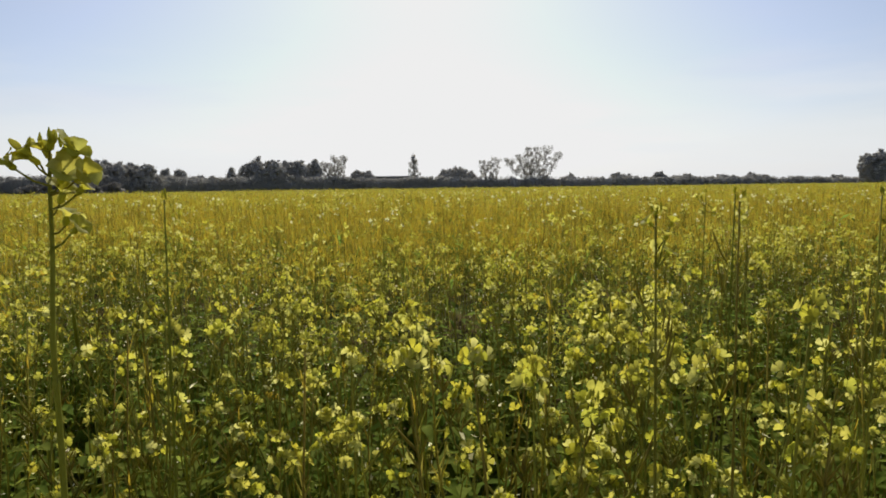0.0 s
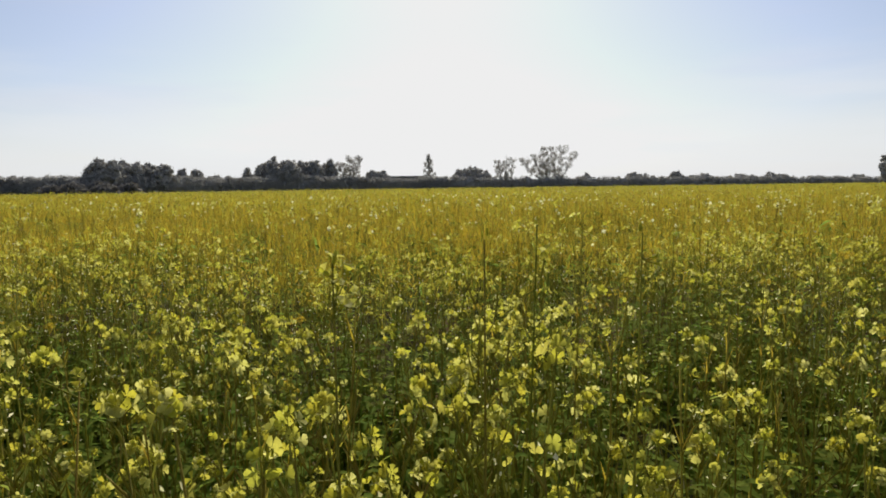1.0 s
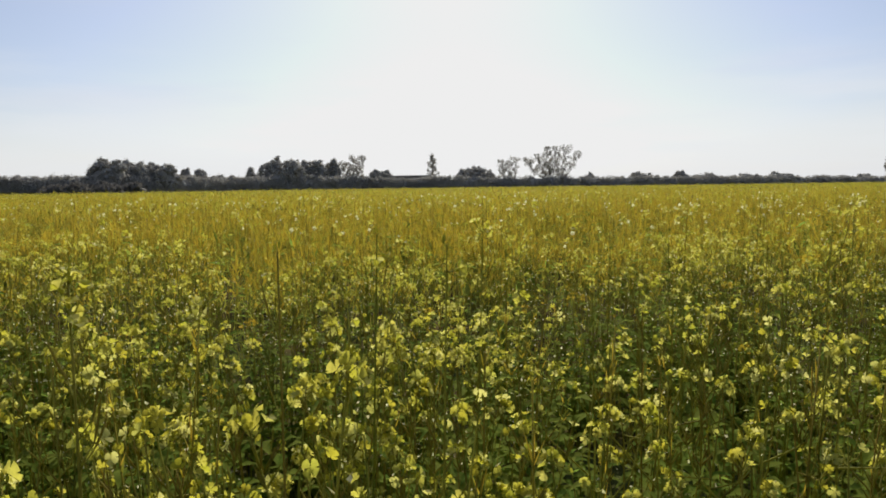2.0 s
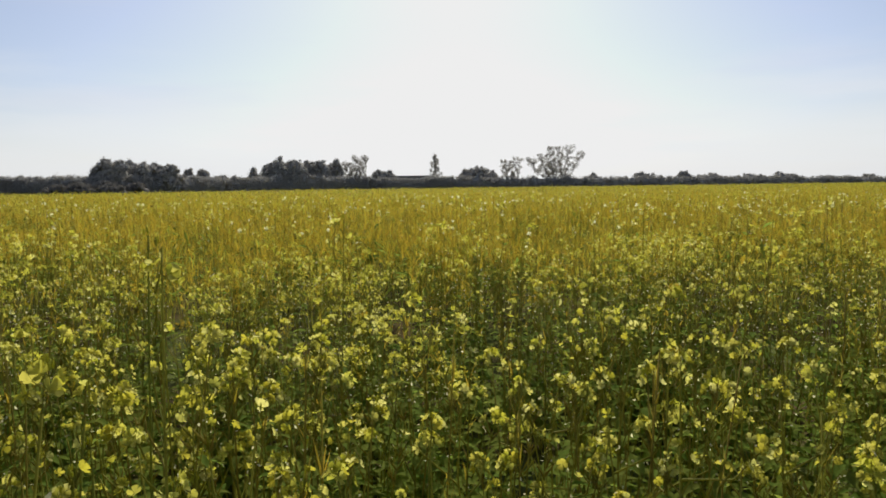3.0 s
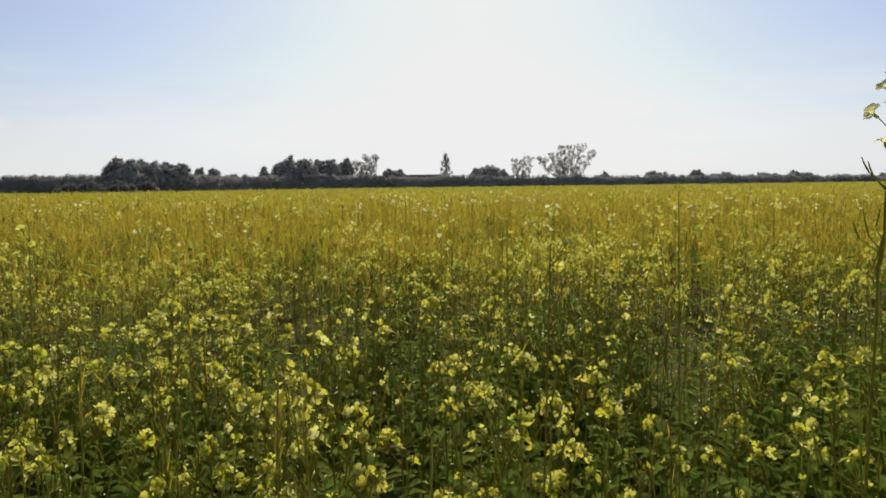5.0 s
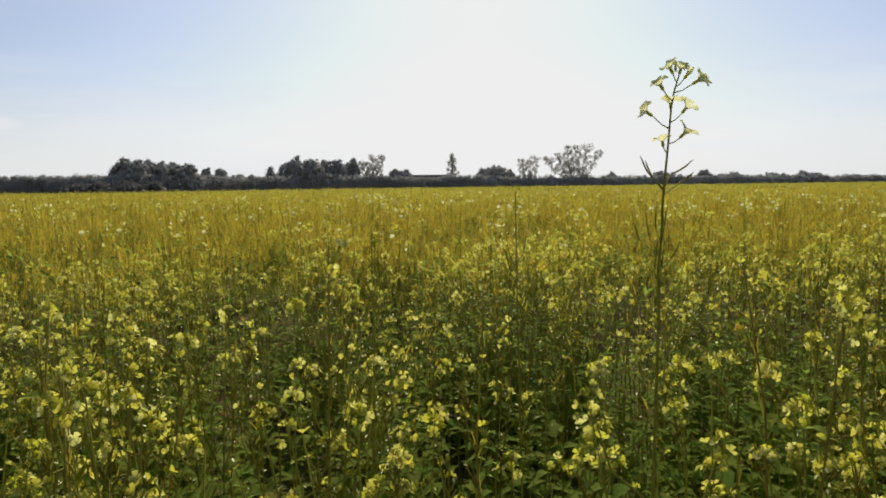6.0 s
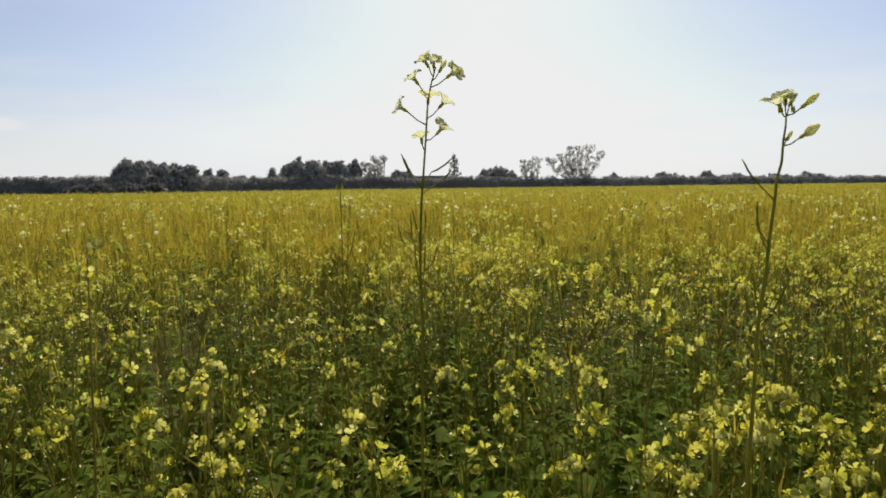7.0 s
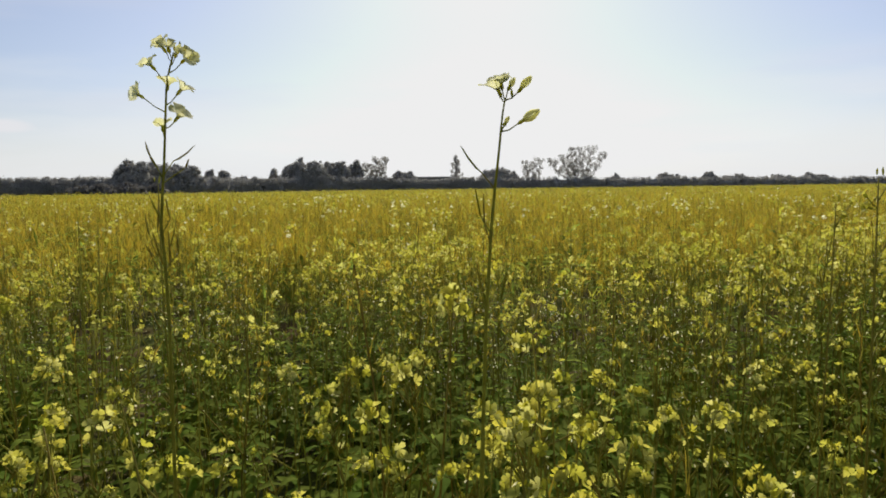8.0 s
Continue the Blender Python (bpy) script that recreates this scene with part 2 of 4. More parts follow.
def raceme(lod, count, loose, m=1):
    """A flowering top: buds in the middle, flowers round them on stalklets, loose ones below. Grows along +z from its origin."""
    g = Geo()
    h = 0.03 + 0.012 * loose
    if lod == 0:
        tube(g, [(0, 0, 0), (0.001, 0, h)], [0.0012, 0.0008], 4, 0)
        for k in range(5):
            c = np.array((rng.normal(0, 0.004), rng.normal(0, 0.004), h + rng.uniform(0, 0.008)))
            tube(g, [c, c + (0, 0, 0.004), c + (0, 0, 0.008)], [0.0012, 0.0018, 0.0004], 4, 4)
    for k in range(count):
        th = 2.4 * k + rng.uniform(-0.4, 0.4)
        t = k / max(count - 1, 1)
        z0 = h - 0.002 - (0.006 + 0.012 * loose) * t * 2
        out = 0.009 + 0.015 * t + rng.uniform(-0.003, 0.004)
        d = np.array((math.cos(th), math.sin(th), rng.uniform(0.45, 1.0) - 0.35 * t))
        c = np.array((0, 0, max(z0, 0.004))) + unit(d) * out
        if lod == 0:
            tube(g, [(0, 0, max(z0, 0.004)), c], [0.0006, 0.0006], 3, 0)
        flower(g, c, d + rng.normal(0, 0.45, 3), rng.uniform(0.016, 0.022) if lod == 0 else rng.uniform(0.015, 0.020), lod, 0.7, m)
    return g


def stem_way(height, lean):
    """Points of a slightly crooked upright stem."""
    a = rng.uniform(0, 2 * math.pi)
    dx, dy = math.cos(a) * lean, math.sin(a) * lean
    j = rng.normal(0, 0.008, (6, 2))
    j[0] = 0
    return np.array([(dx * t * t + j[k, 0], dy * t * t + j[k, 1], height * t) for k, t in enumerate(np.linspace(0, 1, 6))])


def along(pts, t):
    i = min(int(t * (len(pts) - 1)), len(pts) - 2)
    u = t * (len(pts) - 1) - i
    return pts[i] * (1 - u) + pts[i + 1] * u


def plant(lod, height=1.0, tops=7, blades=8, bloom=1.0):
    """Parts of one mustard plant: stem with branches, flowering tops with their places, sprays of pods, leaves."""
    stem, heads, sprays, leaves = Geo(), [], [], []
    pts = stem_way(height * 0.97, rng.uniform(0.02, 0.10))
    tube(stem, pts, np.linspace(0.0045, 0.0016, 6), 5 if lod == 0 else 3, 0)
    ends = [(pts[-1], unit(pts[-1] - pts[-2]))]
    a0 = rng.uniform(0, 6.28)
    for k in range(tops - 1):
        t = rng.uniform(0.50, 0.86)
        b = along(pts, t)
        th = a0 + k * 2.4 + rng.uniform(-0.4, 0.4)
        reach = rng.uniform(0.05, 0.15)
        rise = height * rng.uniform(0.74, 1.0) - b[2]
        tip = b + (math.cos(th) * reach, math.sin(th) * reach, max(rise, 0.06))
        mid = b * 0.5 + tip * 0.5 + (math.cos(th) * reach * 0.25, math.sin(th) * reach * 0.25, -0.01)
        tube(stem, [b, mid, tip], [0.0022, 0.0017, 0.0011], 4 if lod == 0 else 3, 0)
        ends.append((tip, unit(tip - mid)))
        for q in range(rng.randint(5, 11) if lod == 0 else 5):
            sp = Geo() if lod or q < 2 else stem
            u = rng.uniform(0.25, 0.95)
            base = mid * (1 - u) + tip * u
            ph = rng.uniform(0, 6.28)
            pod(sp, base, np.array((math.cos(ph) * 0.6, math.sin(ph) * 0.6, 0.9)), rng.uniform(0.025, 0.05), lod)
            if sp is not stem:
                sprays.append(sp)
    # glints along the stems, put in as small pale-coloured flecks
    for k in range(6 if lod == 0 else 12):
        b = along(pts, rng.uniform(0.55, 0.95)) + rng.normal(0, 0.03, 3) * (1, 1, 0.3)
        a, c = unit(rng.normal(size=3)), unit(rng.normal(size=3))
        stem.add([b, b + a * 0.008, b + (a * 0.7 + c * 0.6) * 0.008, b + c * 0.007], [(0, 1, 2), (0, 2, 3)], 7 if k % 3 else 5)
    for p, d in ends:
        r = raceme(lod, max(1, int(round(bloom * (rng.randint(6, 13) if lod == 0 else rng.randint(5, 11))))), rng.uniform(0.1, 0.9), 1 if lod == 0 else rng.choice((1, 1, 1, 4, 6)))
        heads.append((r, p, d))
    for k in range(blades):
        t = 0.12 + 0.75 * (k + rng.uniform(0, 0.8)) / blades
        th = k * 2.4 + rng.uniform(-0.5, 0.5)
        size = (0.13 - 0.075 * t) * rng.uniform(0.7, 1.2)
        lf = Geo()
        leaf_blade(lf, along(pts, t), np.array((math.cos(th), math.sin(th), rng.uniform(0.2, 0.9))), size, size * rng.uniform(0.28, 0.42), lod)
        leaves.append(lf)
    return stem, heads, sprays, leaves


def pointing(p, d, scale=1.0):
    q = Vector(d).to_track_quat("Z", "Y").to_matrix().to_4x4()
    return Matrix.Translation(Vector(p)) @ q @ Matrix.Scale(scale, 4)


def joined(stem, heads, sprays, leaves):
    g = Geo()
    g.put(stem, np.eye(4))
    for r, p, d in heads:
        g.put(r, pointing(p, d))
    for o in sprays + leaves:
        g.put(o, np.eye(4))
    return g


def scatter(g, templates, xyz, scale, squash, faded=0):
    """Copies of templates, turned at random about z, at many places; triangles are joined. The first faded of them go where bloom is past."""
    n = len(xyz)
    which = rng.randint(faded, len(templates), n)
    if faded:
        which = np.where(rng.rand(n) < past_bloom(xyz[:, 0], xyz[:, 1]), rng.randint(0, faded, n), which)
    turn = rng.uniform(0, 2 * math.pi, n)
    for k, tpl in enumerate(templates):
        v, f, m = tpl.arrays()
        idx = np.where(which == k)[0]
        if not len(idx):
            continue
        c, s = np.cos(turn[idx])[:, None], np.sin(turn[idx])[:, None]
        sc, sq = scale[idx][:, None], squash[idx][:, None]
        x = (v[None, :, 0] * c - v[None, :, 1] * s) * sc + xyz[idx, 0:1]
        y = (v[None, :, 0] * s + v[None, :, 1] * c) * sc + xyz[idx, 1:2]
        z = v[None, :, 2] * sq + xyz[idx, 2:3]
        allv = np.stack([x, y, z], 2).reshape(-1, 3)
        allf = (f[None] + (np.arange(len(idx)) * len(v))[:, None, None]).reshape(-1, 3)
        g.add(allv, allf, np.tile(m, len(idx)))


# ---- plan of the field ----
SLOPE = 0.275                       # the camera's way runs along y = SLOPE * x
EDGE_X = (-110, -51, -37, -17, 4, 28, 64, 120)
EDGE_Y = (48, 70, 92, 111, 113, 121, 139, 156)


def far_edge(x):
    return np.interp(x, EDGE_X, EDGE_Y)


NOISE = np.random.RandomState(3).rand(64, 64)


def mottle(x, y, step):
    """Smooth value noise from 0 to 1 over the plan, with blotches of about the given size."""
    u, v = np.asarray(x, float) / step, np.asarray(y, float) / step
    i, j = np.floor(u).astype(int), np.floor(v).astype(int)
    a, b = u - i, v - j
    a, b = a * a * (3 - 2 * a), b * b * (3 - 2 * b)
    n = lambda p, q: NOISE[p % 64, q % 64]
    return (n(i, j) * (1 - a) + n(i + 1, j) * a) * (1 - b) + (n(i, j + 1) * (1 - a) + n(i + 1, j + 1) * a) * b


# breadth of the dark gaps and of the flowering clumps near the way, after x and y
GAPS = ((-0.2, 2.13, 0.15), (-0.58, 1.36, 0.1), (0.41, 2.68, 0.09), (-2.51, 4.85, 0.34), (-0.25, 2.56, 0.21), (0.18, 1.61, 0.14), (1.18, 2.67, 0.1), (-1.34, 3.23, 0.25),
        (0.03, 1.97, 0.14), (0.62, 1.75, 0.14), (1.36, 1.83, 0.09), (0.23, 2.68, 0.19), (1.3, 1.84, 0.12), (1, 2.41, 0.1), (1.05, 2.9, 0.15), (1.51, 1.83, 0.15),
        (2.54, 2.78, 0.11), (2.4, 1.96, 0.08), (1.99, 2.37, 0.12), (0.79, 2.74, 0.12), (2.2, 1.98, 0.08), (0.89, 3.19, 0.18), (2.06, 2.07, 0.13), (2.88, 2.41, 0.18),
        (2.1, 3.06, 0.12), (3.11, 2.2, 0.09), (-2.2, 5.3, 0.3), (-1.1, 3.95, 0.22), (-0.62, 3.6, 0.18), (-1.5, 5.2, 0.2), (-0.47, 5.25, 0.2),
        (3.85, 5.6, 0.3))
CLUMPS = ((0.15, 1.81, 0.12), (-0.25, 1.1, 0.11), (0.12, 1.03, 0.08), (-0.61, 1.2, 0.06), (-0.5, 2.01, 0.09), (-1.11, 3.27, 0.17), (-0.68, 1.78, 0.12), (0.16, 1.6, 0.08),
          (0.52, 1.44, 0.07), (-0.26, 2.03, 0.08), (0.41, 1.72, 0.12), (1.04, 1.66, 0.07), (1.52, 1.34, 0.06), (-0, 2.13, 0.08), (1.1, 3.23, 0.14), (1.19, 1.6, 0.06),
          (1.55, 1.88, 0.06), (0.38, 2.43, 0.16), (0.37, 2.82, 0.15), (1.62, 1.74, 0.08), (2, 1.7, 0.06), (1.47, 1.7, 0.06), (2.1, 2.14, 0.06), (2.56, 1.88, 0.06),
          (2.4, 1.68, 0.06), (2.24, 1.98, 0.1), (2.48, 1.76, 0.06), (2.84, 1.79, 0.06))


def spots(x, y, rows, wider):
    x, y = np.asarray(x, float), np.asarray(y, float)
    return sum(np.exp(-((x - a) ** 2 + (y - b) ** 2) / (wider * r) ** 2) for a, b, r in rows)


def thick(x, y):
    """How thickly the crop stands, 0 to 1: small gaps and larger thin patches."""
    base = 3.4 * (0.66 * mottle(x, y, 0.26) + 0.34 * mottle(x + 40, y, 0.8)) - 1.15
    return np.clip(base + 0.6 * spots(x, y, CLUMPS, 1.7) - 1.1 * spots(x, y, GAPS, 1.5), 0, 1)


def past_bloom(x, y):
    """Share of plants that have finished flowering, in patches some steps wide."""
    patch = 2.6 * (0.6 * mottle(x + 11, y + 7, 0.9) + 0.4 * mottle(x, y + 23, 2.7)) - 0.76
    return np.clip(patch - 0.6 * spots(x, y, CLUMPS, 2.0) + 0.4 * spots(x, y, GAPS, 2.0), 0.08, 0.9)


def places(density, d0, d1, side=0.4):
    """Random places in the field at distances d0 to d1 from the camera's way, as wide as the view with a margin."""
    x0, x1 = -0.98 * d1 - side, 2.7 + 0.62 * d1 + side
    y0, y1 = SLOPE * x0 + d0, SLOPE * x1 + d1
    n = rng.poisson(density * (x1 - x0) * (y1 - y0))
    x, y = rng.uniform(x0, x1, n), rng.uniform(y0, y1, n)
    d = y - SLOPE * np.clip(x, -2, 5)
    ok = (d > d0) & (d < d1) & (x > -0.98 * d - side) & (x < 2.7 + 0.62 * d + side) & (y < far_edge(x))
    ok &= rng.rand(n) < 0.10 + 0.90 * thick(x, y)
    return np.stack([x[ok], y[ok], 0 * x[ok]], 1)


def patch_height(x, y):
    """Slow unevenness of the stand, in metres."""
    return (0.04 * np.sin(x * 1.9 + 1.3 * np.sin(y * 0.9)) * np.sin(y * 1.6 + 0.7) + 0.04 * np.sin(x * 0.7 - y * 0.45)
            + 0.22 * (thick(x, y) - 0.5))


# ---- ground ----
gm = bpy.data.meshes.new("ground")
gm.from_pydata([(-2500, -300, 0), (2500, -300, 0), (2500, 4500, 0), (-2500, 4500, 0)], [], [(0, 1, 2, 3)])
gm.materials.append(soil)
tagged(new("ground", gm), "dark field soil with thin green weeds", "ground", kind="structure")


# ---- trees behind the field ----
def unit_ball(steps):
    bm = bmesh.new()
    bmesh.ops.create_icosphere(bm, subdivisions=steps, radius=1.0)
    v = np.array([p.co[:] for p in bm.verts])
    f = np.array([[q.index for q in p.verts] for p in bm.faces])
    bm.free()
    return v, f


BALL = unit_ball(2)


def boughs(g, centres, radii, bumpy=0.2):
    """Lumpy leafy masses, the closed inside of a crown."""
    v, f = BALL
    n, k = len(centres), len(v)
    ripple = 1 + bumpy * rng.uniform(-1, 1, (n, k, 1))
    p = v[None] * ripple * radii[:, None, :] + centres[:, None, :]
    p[:, :, 2] = np.maximum(p[:, :, 2], 0.02)
    g.add(p.reshape(-1, 3), (f[None] + (np.arange(n) * k)[:, None, None]).reshape(-1, 3), 0)


def leaf_skin(g, centres, radii, per, size, out=1.12):
    """Small leaves standing off the skin of each mass, so that its outline is ragged."""
    n = len(centres) * per
    which = np.repeat(np.arange(len(centres)), per)
    d = rng.normal(size=(n, 3))
    d /= np.linalg.norm(d, axis=1)[:, None]
    c = centres[which] + d * radii[which] * rng.uniform(0.6, out, (n, 1))
    c[:, 2] = np.maximum(c[:, 2], 0.15)
    a, b = rng.normal(size=(n, 3)), rng.normal(size=(n, 3))
    a /= np.linalg.norm(a, axis=1)[:, None]
    b /= np.linalg.norm(b, axis=1)[:, None]
    s = size * rng.uniform(0.6, 1.4, (n, 1))
    g.add(np.stack([c - a * s, c + a * s, c + b * s * 1.2], 1).reshape(-1, 3), np.arange(3 * n).reshape(-1, 3), 0)


def leaf_sprays(g, tips, spread, per, size):
    """Loose sprays of leaves about the twig ends, with sky between them."""
    tips = np.asarray(tips)
    n = len(tips) * per
    which = np.repeat(np.arange(len(tips)), per)
    wide = rng.uniform(0.55, 1.25, (len(tips), 3)) * (1.0, 1.0, 1.2)
    off = rng.normal(size=(n, 3))
    off *= rng.rand(n, 1) ** 0.45 / np.linalg.norm(off, axis=1)[:, None]
    c = tips[which] + off * spread * wide[which]
    a, b = rng.normal(size=(n, 3)), rng.normal(size=(n, 3))
    a /= np.linalg.norm(a, axis=1)[:, None]
    b /= np.linalg.norm(b, axis=1)[:, None]
    s = size * rng.uniform(0.6, 1.4, (n, 1))
    g.add(np.stack([c - a * s, c + a * s, c + b * s * 1.2], 1).reshape(-1, 3), np.arange(3 * n).reshape(-1, 3), 0)


def crown_masses(width, height, kind):
    """Centres and radii of the leafy masses of a crown: a few large ones inside, many small ones over its uneven skin."""
    wave, lean = rng.uniform(0, 6.28, 3), rng.uniform(-0.08, 0.08)

    def crest(x):
        c = 1 - 0.06 * (1 + math.sin(1.1 * width * x + wave[0])) - 0.045 * (1 + math.sin(3.1 * width * x + wave[1])) + lean * x
        if kind == "cone":
            return c * (1 - 0.62 * abs(x))
        return c * (1 - abs(x) ** {"low": 3.2, "dense": 4.0, "oval": 2.2}[kind] * {"low": 0.45, "dense": 0.32, "oval": 0.4}[kind])

    foot = 0.2 * height if kind == "oval" else 0.0
    cs, rs = [], []
    steps = max(4, int(width * 1.3))
    for k in range(steps):
        x = -0.62 + 1.24 * (k + 0.5) / steps
        h = crest(x) * height - 0.35 - foot
        cs.append((x * width / 2, 0, foot + h / 2))
        rs.append((0.8 * width / steps + 0.08, 0.27 * width * math.sqrt(1 - x * x) + 0.1, h / 2))
    for k in range(int(12 + 5.2 * width * height)):
        x, ph = -1 + 2 * (k * 0.618 % 1), rng.uniform(0.38, 1.2) * math.pi
        r = rng.uniform(0.13, 0.28) * (0.8 if kind == "oval" else 1.0)
        h = crest(x) * height - foot
        cs.append((x * (width / 2 - 0.7 * r), math.cos(ph) * 0.42 * width * math.sqrt(max(0.08, 1 - x * x)), foot + h * (0.5 + 0.5 * math.sin(ph)) - r * rng.uniform(0.4, 1.4)))
        rs.append((r * rng.uniform(0.9, 1.3), r, r * rng.uniform(0.85, 1.15)))
    cs = np.array(cs)
    cs[:, 2] = np.maximum(cs[:, 2], 0.1)
    return cs, np.array(rs), steps


TREE_LABEL = {"low": "dark green low bush behind the field edge", "dense": "dark green dense tree in the far tree line",
              "oval": "dark green rounded small tree behind the field", "airy": "open airy tree with thin green foliage and painted haze",
              "cone": "dark green tree with a pointed crown", "poplar": "slender lone tree with sparse upright crown"}


def tree(x, y, height, width, kind, foliage=None):
    """A tree or bush: tapered trunk, limbs that reach into the crown, and leafy masses or loose sprays."""
    root = new("bush" if kind == "low" else "tree")
    root.location = (x, y, 0)
    wood, crown, tips = Geo(), Geo(), []
    if kind in ("airy", "poplar"):
        pts = stem_way(height * (0.9 if kind == "poplar" else 0.62), 0.03 * height)
        tube(wood, pts, np.linspace(0.018 * height, 0.004 * height, 6), 7, 0)
        if kind == "poplar":
            for k in range(34):
                t = 0.14 + 0.86 * k / 33
                r = 0.5 * width * (1.2 - t) * min(1, t * 3) * rng.uniform(0.25, 1.1)
                th = k * 2.4
                b = along(pts, min(t * 0.92, 0.99))
                tip = b + (math.cos(th) * r, math.sin(th) * r, rng.uniform(0.05, 0.10) * height)
                tip[2] = min(tip[2], height - 0.25)
                tube(wood, [b, b * 0.5 + tip * 0.5 + (0, 0, -0.06), tip], [0.05, 0.035, 0.015], 4, 0)
                tips += [tip, b * 0.35 + tip * 0.65 + rng.normal(0, 0.12, 3)]
            leaf_sprays(crown, tips, 0.36, 50, 0.10)
        else:
            leaders = max(2, int(round(width / 2.0)))
            for k in range(leaders):
                u = -0.98 + 1.96 * (k + 0.5) / leaders + rng.uniform(-0.06, 0.06)
                b = along(pts, rng.uniform(0.12, 0.4))
                rise = height * (1.0 - 0.26 * abs(u - 0.25) ** 1.5 - 0.05 * (k % 2))
                end = np.array((u * width / 2, rng.uniform(-0.12, 0.12) * width, rise - 0.3))
                bend = b * 0.55 + end * 0.45 + (u * 0.1 * width, 0, 0)
                tube(wood, [b, bend, end], [0.011 * height, 0.007 * height, 0.002 * height], 5, 0)
                for q in range(24):
                    t = 0.22 + 0.78 * (q + rng.uniform(0, 1)) / 24
                    p = b * (1 - t) ** 2 + bend * 2 * t * (1 - t) + end * t * t
                    th, reach = q * 2.4, (0.5 * width / leaders) * (1.35 - 0.75 * t) * rng.uniform(0.5, 1.4)
                    tip = p + (math.cos(th) * reach, math.sin(th) * reach * 0.7, rng.uniform(0.02, 0.09) * height)
                    tip[2] = min(tip[2], rise - 0.2)
                    tube(wood, [p, p * 0.5 + tip * 0.5 + (0, 0, -0.04), tip], [0.03, 0.02, 0.01], 3, 0)
                    tips.append(tip)
            leaf_sprays(crown, tips, 0.44, 66, 0.10)
        part("trunk", wood, [BARK], root, "dark bare trunk and limbs")
        part("crown", crown, [FOLIAGE_AIRY_HAZED], root, "open leafy crown with gaps")
    else:
        pts = stem_way(height * {"low": 0.4, "dense": 0.6, "oval": 0.6, "cone": 0.7}[kind], 0.03 * height)
        tube(wood, pts, np.linspace(0.024 * height, 0.006 * height, 6), 7, 0)
        cs, rs, steps = crown_masses(width, height, kind)
        for c in cs[::12]:
            b = along(pts, rng.uniform(0.3, 0.95))
            tube(wood, [b, b * 0.5 + c * 0.5 + (0, 0, -0.03 * height), c], [0.010 * height, 0.006 * height, 0.002 * height], 4, 0)
        boughs(crown, cs, rs)
        leaf_skin(crown, cs[steps:], rs[steps:], 52, 0.09, 1.9)
        part("trunk", wood, [BARK], root, "dark bare trunk and limbs")
        part("crown", crown, [foliage or FOLIAGE_HAZED], root, "dense dark green crown with painted haze")
    return tagged(root, TREE_LABEL[kind], "bush" if kind == "low" else "tree", "trees along the far field edge")


TREES = (
    (-51.3, 78.9, 5.4, 5.2, "dense"), (-49.6, 82.1, 5.3, 3.7, "dense"), (-47.6, 84.3, 4.9, 5.7, "dense"),
    (-46.4, 89.3, 4.5, 1.9, "oval"), (-45.4, 91.3, 4.4, 2.2, "oval"), (-42.6, 93.2, 3.4, 6.0, "low"),
    (-40.2, 97.0, 4.6, 3.6, "cone"), (-37.4, 102.4, 6.1, 7.8, "dense"), (-33.8, 106.5, 6.0, 5.2, "dense"),
    (-31.8, 108.9, 5.9, 3.5, "dense"), (-28.6, 111.0, 6.9, 5.2, "airy"), (-24.7, 115.7, 4.5, 5.1, "low"),
    (-17.1, 123.9, 7.7, 3.5, "poplar"), (-9.2, 122.7, 5.0, 7.6, "low"), (-3.5, 122.3, 6.8, 4.6, "airy"),
    (4.2, 122.6, 8.4, 11.1, "airy"), (11.0, 125.3, 3.5, 2.8, "low"), (20.2, 127.4, 3.6, 5.4, "low"),
)
for row in TREES + ((27.6, 129.9, 3.8, 3.5, "low"), (32.7, 132.3, 3.2, 6.8, "low"), (41.2, 136.6, 3.1, 7.7, "low"),
                    (48.1, 140.0, 3.3, 7.1, "low"), (58.7, 145.3, 2.7, 2.9, "low"), (67.4, 149.0, 3.1, 3.3, "low"),
                    (68.9, 137.0, 7.3, 6.6, "dense"), (-60.2, 75.3, 3.2, 3.5, "low"), (-56.9, 76.8, 2.9, 6.3, "low")):
    tree(*row)
# a clipped row stands before the others, darker with less haze in its colour
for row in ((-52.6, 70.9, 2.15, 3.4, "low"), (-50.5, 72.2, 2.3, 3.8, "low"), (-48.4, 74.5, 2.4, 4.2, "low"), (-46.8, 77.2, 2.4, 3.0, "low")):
    tree(*row, foliage=FOLIAGE_LESS_HAZED)


def slab(g, x0, x1, y0, y1, z0, z1, lift=0.0):
    v = [(a, b, c + (lift if b > (y0 + y1) / 2 else 0)) for c in (z0, z1) for b in (y0, y1) for a in (x0, x1)]
    g.add(v, [(0, 2, 1), (1, 2, 3), (4, 5, 6), (5, 7, 6), (0, 1, 4), (1, 5, 4), (2, 6, 3), (3, 6, 7), (0, 4, 2), (2, 4, 6), (1, 3, 5), (3, 7, 5)], 0)


